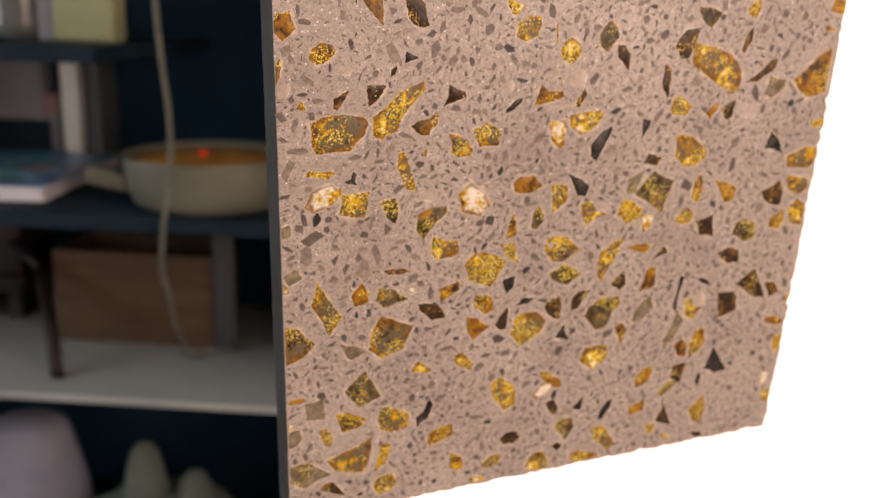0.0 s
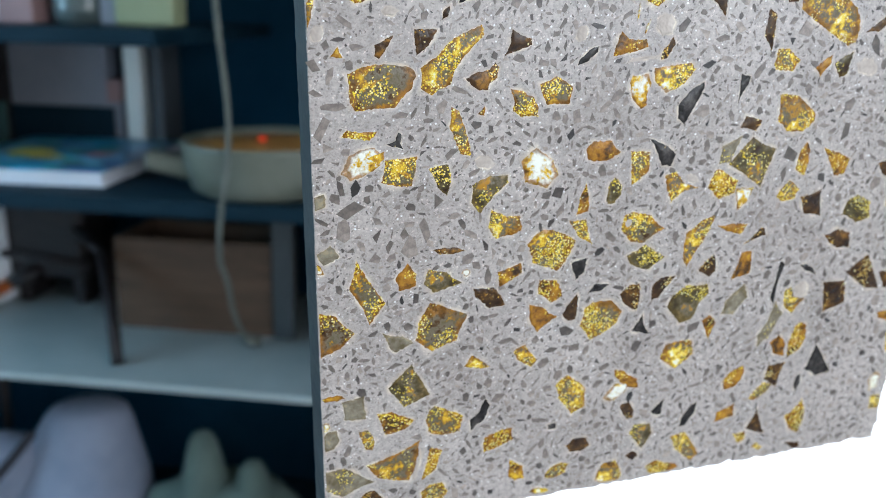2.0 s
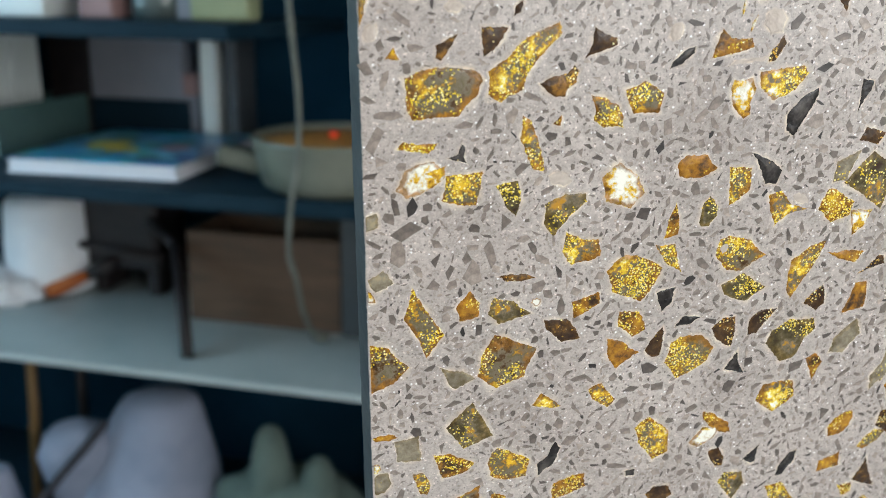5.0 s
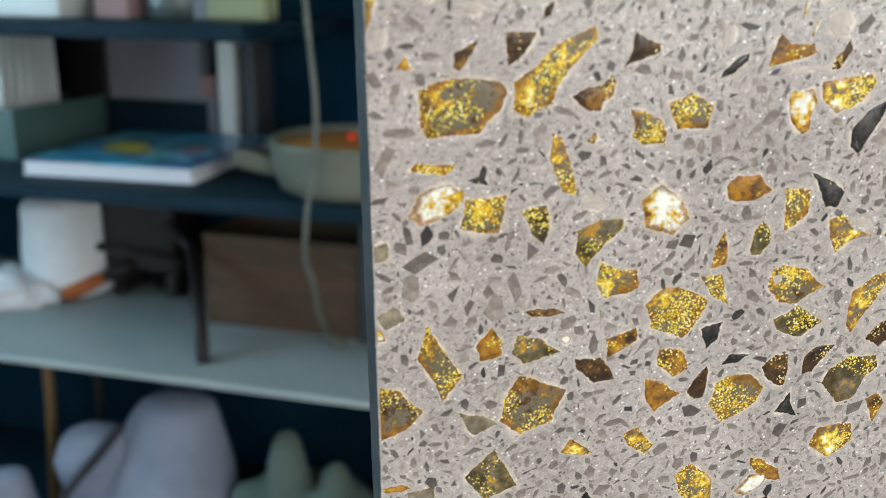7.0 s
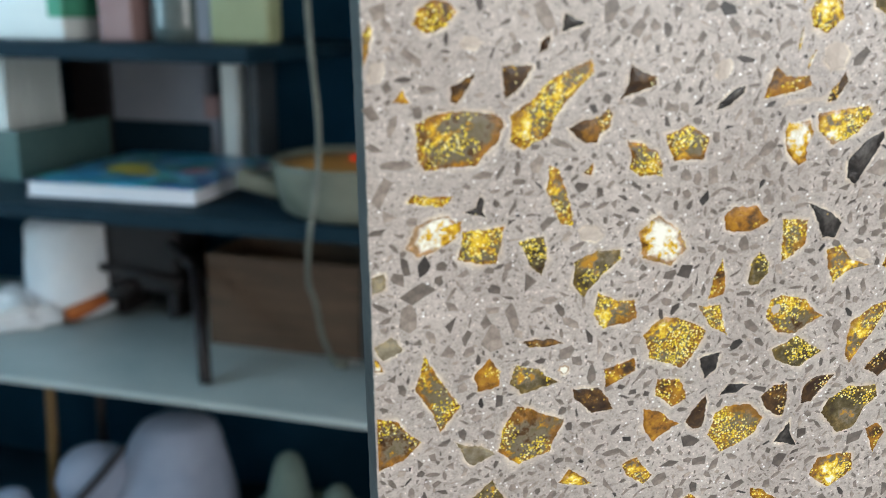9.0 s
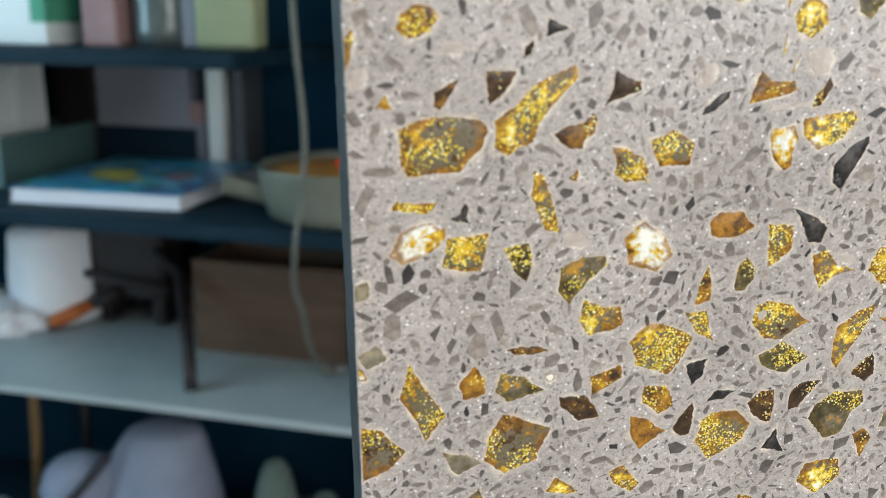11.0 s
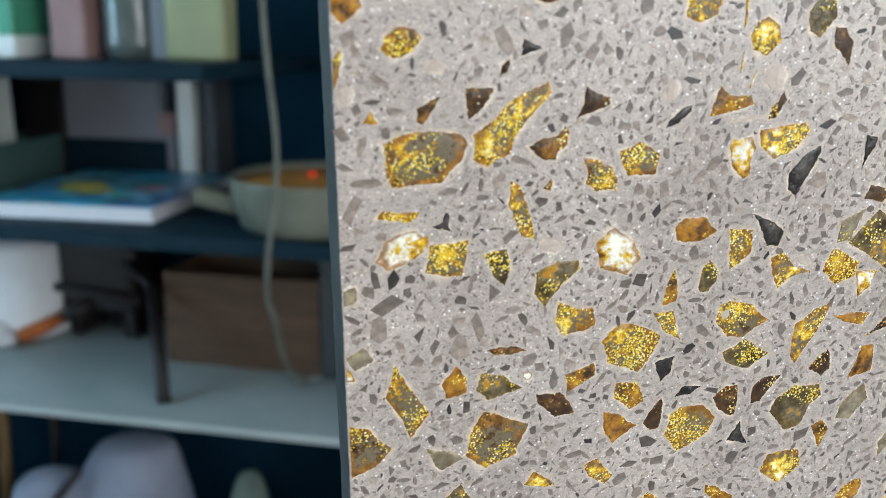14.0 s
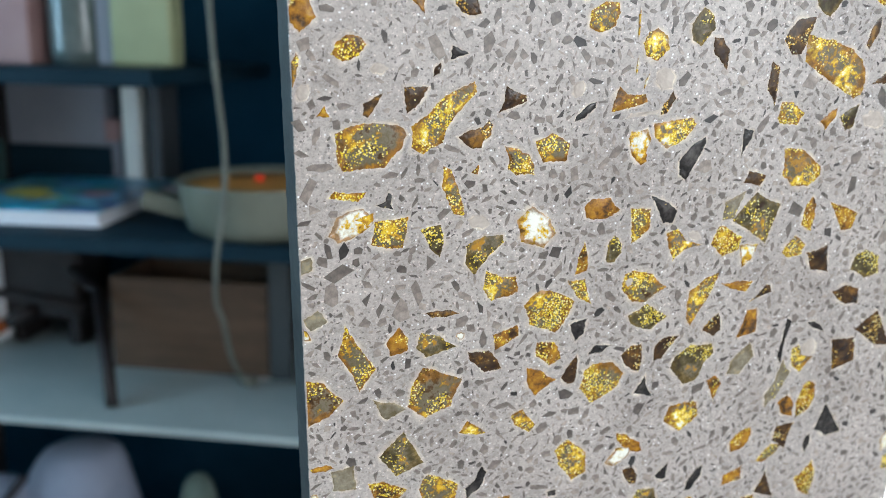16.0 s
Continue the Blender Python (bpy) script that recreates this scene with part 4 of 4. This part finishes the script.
chip(140.6, 157.3, 3.8, 13.7, 5, "pennant", KIND["b"], -1)
chip(15.1, 86.8, 20.7, 8.3, -70, "pennant", KIND["G"])
chip(5.5, 74.9, 14.9, 11.4, -85, "tooth", KIND["G"])
chip(38.2, 71.8, 16.5, 15.3, 80, "crescent", KIND["G"])
chip(23.9, 68.7, 11.1, 5.6, -25, "paddle", KIND["m"])
chip(27.5, 52.9, 11.2, 13.4, 20, "dart", KIND["o"], -1)
chip(38.8, 87.3, 7.6, 12.1, 80, "anvil", KIND["o"])
chip(27.5, 89.9, 9.2, 6.8, -110, "cusp", KIND["a"])
chip(11.0, 47.3, 8.9, 8.3, -75, "bell", KIND["m"])
chip(39.7, 37.2, 9.5, 14.0, -119, "cleaver", KIND["G"], -1)
chip(51.9, 37.8, 11.9, 4.7, 59, "crown", KIND["d"])
chip(24.4, 23.3, 18.6, 13.9, 14, "tooth", KIND["G"], -1)
chip(22.4, 40.1, 12.7, 8.3, -29, "anvil", KIND["a"])
chip(14.8, 35.6, 3.7, 8.7, 20, "lobe", KIND["g"], -1)
chip(35.5, 21.7, 5.2, 13.0, -20, "flint", KIND["a"])
chip(7.8, 20.7, 10.6, 18.2, 70, "bill", KIND["m"], -1)
chip(58.6, 27.2, 12.0, 6.0, 20, "drum", KIND["a"])
chip(50.9, 57.2, 4.4, 8.6, -115, "saddle", KIND["g"], -1)
chip(66.9, 57.5, 5.4, 9.1, 45, "plume", KIND["g"])
chip(84.6, 40.2, 15.4, 9.5, -59, "spur", KIND["g"])
chip(59.7, 87.4, 5.0, 9.5, 119, "bell", KIND["a"])
chip(53.7, 80.2, 12.7, 6.4, -35, "yoke", KIND["b"])
chip(73.6, 80.1, 10.6, 7.1, -50, "penta", KIND["a"], -1)
chip(70.4, 71.3, 7.8, 11.0, 45, "tooth", KIND["a"])
chip(82.1, 72.8, 9.6, 5.0, 75, "vane", KIND["b"], -1)
chip(92.9, 67.0, 15.3, 13.9, 5, "rudder", KIND["g"])
chip(103.6, 73.0, 10.2, 7.8, -70, "vane", KIND["b"])
chip(125.6, 68.7, 16.2, 13.1, 25, "cowl", KIND["o"], -1)
chip(143.9, 66.5, 12.8, 6.4, 50, "plume", KIND["m"])
chip(107.4, 61.4, 8.5, 5.6, -65, "mitre", KIND["d"])
chip(123.4, 48.5, 9.9, 12.9, -90, "heel", KIND["g"])
chip(159.9, 71.1, 2.5, 17.3, 175, "drum", KIND["d"])
chip(185.1, 64.1, 12.6, 10.4, 110, "bell", KIND["b"])
chip(198.7, 69.0, 10.4, 17.5, -135, "saddle", KIND["b"], -1)
chip(183.3, 35.2, 15.5, 8.7, -59, "saddle", KIND["d"])
chip(113.9, 18.6, 12.0, 8.2, -59, "pike", KIND["o"])
chip(132.1, 9.6, 6.8, 16.3, 40, "plume", KIND["g"])
chip(123.8, 2.2, 14.1, 6.0, -10, "rudder", KIND["a"], -1)
chip(101.2, 3.9, 9.5, 10.9, -160, "heel", KIND["g"])
chip(119.4, 28.7, 4.7, 6.9, -29, "fang", KIND["d"])
chip(161.0, 12.9, 13.0, 6.8, -65, "mitre", KIND["b"])
chip(179.0, 12.9, 15.2, 9.2, -90, "hull", KIND["a"], -1)
chip(147.4, 20.1, 9.5, 5.3, 20, "dart", KIND["a"])
chip(166.1, 33.0, 8.1, 10.3, -180, "flint", KIND["b"], -1)
chip(173.2, 46.5, 7.4, 15.0, -10, "rudder", KIND["a"])
chip(166.0, 44.7, 9.5, 5.7, -55, "heel", KIND["a"])
chip(161.5, 56.4, 14.9, 4.9, -105, "flint", KIND["m"], -1)
chip(130.7, 81.1, 8.4, 6.9, 90, "flame", KIND["b"])
chip(145.2, 79.6, 10.9, 6.5, 75, "flint", KIND["a"])
chip(168.2, 63.9, 10.9, 8.4, -65, "shoe", KIND["g"])
chip(106.8, 87.3, 14.3, 8.5, -10, "yoke", KIND["o"])
chip(135.1, 57.6, 9.5, 5.5, -75, "gable", KIND["a"])
chip(82.8, 86.0, 5.3, 7.7, 170, "gable", KIND["d"])
chip(91.2, 78.6, 3.0, 8.1, 100, "keel", KIND["d"], -1)
chip(113.8, 76.2, 11.6, 5.3, 50, "pike", KIND["b"])
chip(83.9, 98.9, 4.7, 12.3, 35, "gable", KIND["g"], -1)
chip(83.2, 109.3, 3.7, 10.7, 175, "tooth", KIND["a"], -1)
chip(72.6, 93.5, 15.8, 12.6, -14, "crescent", KIND["g"])
chip(209.2, 158.9, 17.3, 20.6, -20, "paddle", KIND["a"], -1)
chip(190.2, 154.2, 10.7, 8.8, -160, "bill", KIND["m"], -1)
chip(183.5, 158.9, 4.3, 15.4, -55, "barb", KIND["b"])
chip(194.6, 129.9, 12.3, 7.1, -45, "claw", KIND["d"])
chip(210.0, 123.9, 15.3, 9.5, -180, "lobe", KIND["G"], -1)
chip(199.7, 110.7, 13.3, 10.1, -29, "hull", KIND["b"])
chip(210.6, 113.4, 13.0, 8.0, 155, "rudder", KIND["G"])
chip(213.8, 100.4, 9.0, 13.0, -155, "penta", KIND["g"], -1)
chip(204.2, 97.9, 9.6, 7.1, 35, "pike", KIND["a"], -1)
chip(154.5, 180.4, 6.5, 10.8, 65, "tooth", KIND["o"])
chip(147.3, 171.5, 8.0, 12.4, 155, "barb", KIND["b"])
chip(174.1, 171.1, 10.2, 3.1, -110, "penta", KIND["b"], -1)
chip(175.3, 182.1, 6.5, 5.7, 45, "barb", KIND["a"])
chip(163.2, 146.3, 7.3, 3.5, 45, "prow", KIND["a"])
chip(170.1, 146.3, 8.9, 6.4, 70, "flame", KIND["o"])
chip(215.2, 138.3, 8.0, 4.6, 0, "pennant", KIND["a"])
chip(212.9, 51.1, 4.4, 12.0, -105, "penta", KIND["a"], -1)
chip(217.1, 39.8, 9.0, 5.3, -75, "drum", KIND["a"])
chip(216.6, 12.7, 8.3, 6.2, 125, "yoke", KIND["g"])
chip(207.6, 66.8, 10.2, 5.4, -45, "pennant", KIND["b"], -1)
chip(155.7, 9.1, 6.5, 5.6, 135, "keel", KIND["a"], -1)
chip(164.5, 2.6, 2.6, 5.1, 59, "bell", KIND["g"])
chip(4.2, 179.8, 8.7, 6.9, 88, "penta", KIND["a"])
chip(1.6, 166.6, 8.3, 2.7, 88, "shard", KIND["g"], -1)
chip(15.2, 171.6, 9.3, 6.0, 13, "leaf", KIND["a"])
chip(31.8, 183.3, 9.6, 6.0, 101, "wing", KIND["a"])
chip(45.0, 183.8, 13.3, 7.0, -57, "spear", KIND["b"])
chip(43.9, 169.5, 4.9, 3.5, -2, "tri", KIND["d"])
chip(38.0, 165.3, 4.2, 1.9, -116, "kite", KIND["b"], -1)
chip(49.0, 138.5, 2.6, 2.0, 81, "corner", KIND["a"], -1)
chip(78.7, 185.4, 7.2, 5.2, -54, "wing", KIND["g"])
chip(84.4, 177.5, 10.4, 7.6, 37, "leaf", KIND["g"], -1)
chip(100.5, 169.8, 9.0, 8.2, 96, "leaf", KIND["g"])
chip(114.9, 174.0, 10.3, 7.8, 79, "spear", KIND["o"])
chip(122.1, 167.2, 10.7, 4.7, -47, "spade", KIND["b"])
chip(80.6, 152.3, 8.4, 2.3, -143, "splinter", KIND["d"], -1)
chip(139.1, 128.9, 7.5, 4.7, 175, "slab", KIND["b"])
chip(214.0, 182.5, 7.8, 5.8, -1, "slab", KIND["a"])
chip(212.5, 174.7, 6.2, 2.9, 179, "wing", KIND["a"], -1)
chip(17.4, 127.5, 7.2, 4.5, -15, "wing", KIND["a"])
chip(40.3, 97.1, 10.2, 2.1, -6, "splinter", KIND["b"])
chip(2.6, 115.7, 3.3, 5.0, 173, "slab", KIND["m"], -1)
chip(4.2, 99.7, 5.5, 5.7, 43, "slab", KIND["m"])
chip(1.4, 95.7, 3.7, 3.2, -8, "spade", KIND["p"])
chip(172.3, 75.1, 8.7, 2.3, -24, "spade", KIND["d"])
chip(217.7, 61.6, 5.8, 2.7, 172, "spade", KIND["a"], -1)
chip(4.4, 52.6, 7.7, 2.9, 166, "shard", KIND["a"])
chip(2.9, 37.5, 6.1, 7.8, 167, "leaf", KIND["m"])
chip(1.7, 42.8, 3.2, 3.2, -12, "hex", KIND["p"], -1)
chip(36.7, 10.3, 9.5, 8.8, -119, "leaf", KIND["g"], -1)
chip(65.5, 12.9, 10.2, 5.8, 139, "spade", KIND["a"])
chip(81.4, 9.8, 9.8, 5.4, -155, "leaf", KIND["g"], -1)
chip(16.9, 11.6, 10.0, 5.4, 128, "wing", KIND["b"])
chip(75.2, 2.4, 7.5, 2.7, 171, "leaf", KIND["g"], -1)
chip(78.3, 28.4, 3.5, 2.5, -12, "slab", KIND["d"], -1)
chip(88.7, 18.8, 9.3, 6.2, -13, "hex", KIND["b"], -1)
chip(27.1, 7.6, 2.7, 2.0, -15, "shard", KIND["d"])
chip(104.9, 42.2, 13.5, 4.5, 140, "leaf", KIND["a"])
chip(101.5, 38.3, 10.2, 5.9, -144, "penta", KIND["p"])
chip(106.6, 29.4, 6.5, 7.7, -118, "shard", KIND["b"])
chip(131.7, 22.8, 10.9, 3.8, 60, "splinter", KIND["d"])
chip(148.7, 34.9, 11.2, 6.5, 52, "leaf", KIND["a"], -1)
chip(161.5, 27.7, 10.8, 6.3, -165, "shard", KIND["g"])
chip(180.4, -0.5, 8.4, 4.0, -13, "wing", KIND["b"], -1)
chip(158.5, 51.6, 12.1, 5.1, -117, "kite", KIND["m"])
chip(213.6, 22.4, 5.4, 8.5, -11, "penta", KIND["p"])
chip(177.4, 28.3, 7.7, 2.8, 90, "penta", KIND["d"])
chip(110.6, 9.7, 5.5, 3.8, 167, "kite", KIND["b"])
# white slivers paint the sparkle along a hairline crack
chip(94.8, 175.5, 8.0, 0.6, 91, "splinter", KIND["p"], -1)
chip(95.3, 164.3, 5.6, 0.6, 86, "splinter", KIND["p"])
chip(98.7, 160.0, 4.5, 0.7, 72, "splinter", KIND["p"], -1)
# KIND c pieces: light reflections in the resin, painted as flat cream patches
chip(104.4, 160.2, 6.5, 6.4, 70, "leaf", KIND["c"])
chip(170.7, 67.2, 7.0, 5.0, 80, "leaf", KIND["c"])
chip(120.4, 112.5, 5.4, 2.3, -30, "leaf", KIND["c"])
chip(50.5, 123.3, 6.3, 3.4, -10, "hex", KIND["c"])
chip(179.5, 144.7, 8.6, 4.9, -20, "leaf", KIND["c"])
chip(30.8, 22.2, 10.4, 1.6, 80, "splinter", KIND["c"])
chip(45.8, 89.5, 2.7, 2.4, 20, "hex", KIND["p"])
chip(99.4, 99.7, 4.1, 3.1, 60, "leaf", KIND["c"])
chip(98.5, 150.8, 11.3, 1.7, 8, "slab", KIND["c"])
chip(78.0, 158.6, 4.7, 3.2, 70, "leaf", KIND["c"])
chip(22.8, 166.2, 4.5, 2.3, 0, "hex", KIND["c"])
chip(3.6, 161.1, 4.2, 3.2, 60, "leaf", KIND["c"])


def free(x, y, s):
    for cx, cy, a, b, t in TAKEN:
        dx, dy = x - cx, y - cy
        u, v = dx * math.cos(t) + dy * math.sin(t), -dx * math.sin(t) + dy * math.cos(t)
        if (u / (a + s)) ** 2 + (v / (b + s)) ** 2 < 1:
            return False
    return True


def stone_poly(size, r):
    n = r.choice((3, 4, 4, 5, 5, 6))
    asp = r.choice((r.uniform(0.22, 0.45), r.uniform(0.4, 0.85)))
    t, ph = r.uniform(0, 6.28), r.uniform(0, 6.28)
    out = []
    for i in range(n):
        a = 2 * math.pi * (i + r.uniform(-0.25, 0.25)) / n + ph
        k = r.uniform(0.75, 1.25) * size / 2
        x, y = k * math.cos(a), k * asp * math.sin(a)
        out.append((x * math.cos(t) - y * math.sin(t), x * math.sin(t) + y * math.cos(t)))
    return out


def stone_into(bm, poly, x, y):
    low = [bm.verts.new((x + px, y + py, 0.00001)) for px, py in poly]
    high = [bm.verts.new((x + px * 0.94, y + py * 0.94, 0.00009)) for px, py in poly]
    n = len(poly)
    for i in range(n):
        bm.faces.new((low[i], low[(i + 1) % n], high[(i + 1) % n], high[i]))
    bm.faces.new(high)


stones, cells = [], {}


def scatter(count, most, size):
    """Fills the face between the glass chips; sparser where the resin has run together."""
    tries = made = 0
    while made < count and tries < most:
        tries += 1
        s = size()
        x, y = rng.uniform(0.002, 0.216), rng.uniform(-0.002, 0.232)
        if noise.noise((x * 26, y * 26, 4.0)) > rng.uniform(0.12, 0.6) or y < 0.004 - x * 0.03 or not free(x, y, s * 0.46):
            continue
        key = (int(x / 0.008), int(y / 0.008))
        if any(math.hypot(x - a, y - b) < (s + q) * 0.40 for i in (-1, 0, 1) for j in (-1, 0, 1) for a, b, q in cells.get((key[0] + i, key[1] + j), ())):
            continue
        cells.setdefault(key, []).append((x, y, s))
        stones.append((x, y, s))
        made += 1


scatter(2050, 40000, lambda: min(0.0078, 0.0026 + rng.expovariate(1 / 0.0015)))
scatter(2600, 40000, lambda: rng.uniform(0.0009, 0.0024))
singles = [q for q in stones if q[2] > 0.0033 and q[0] < 0.15 and 0.03 < q[1] < 0.18][:300]
chosen = set(singles)
rest = bmesh.new()
for q in stones:
    if q not in chosen:
        stone_into(rest, stone_poly(q[2], rng), q[0], q[1])
tagged(part("stone_grit", rest, STONE_MANY, slab, "small grey-brown quartz chips"), kind="stuff")
for q in singles:
    bm = bmesh.new()
    stone_into(bm, stone_poly(q[2], rng), 0, 0)
    part("stone_chip", bm, STONE_ONE, slab, "", pose(q[0], q[1], 0))
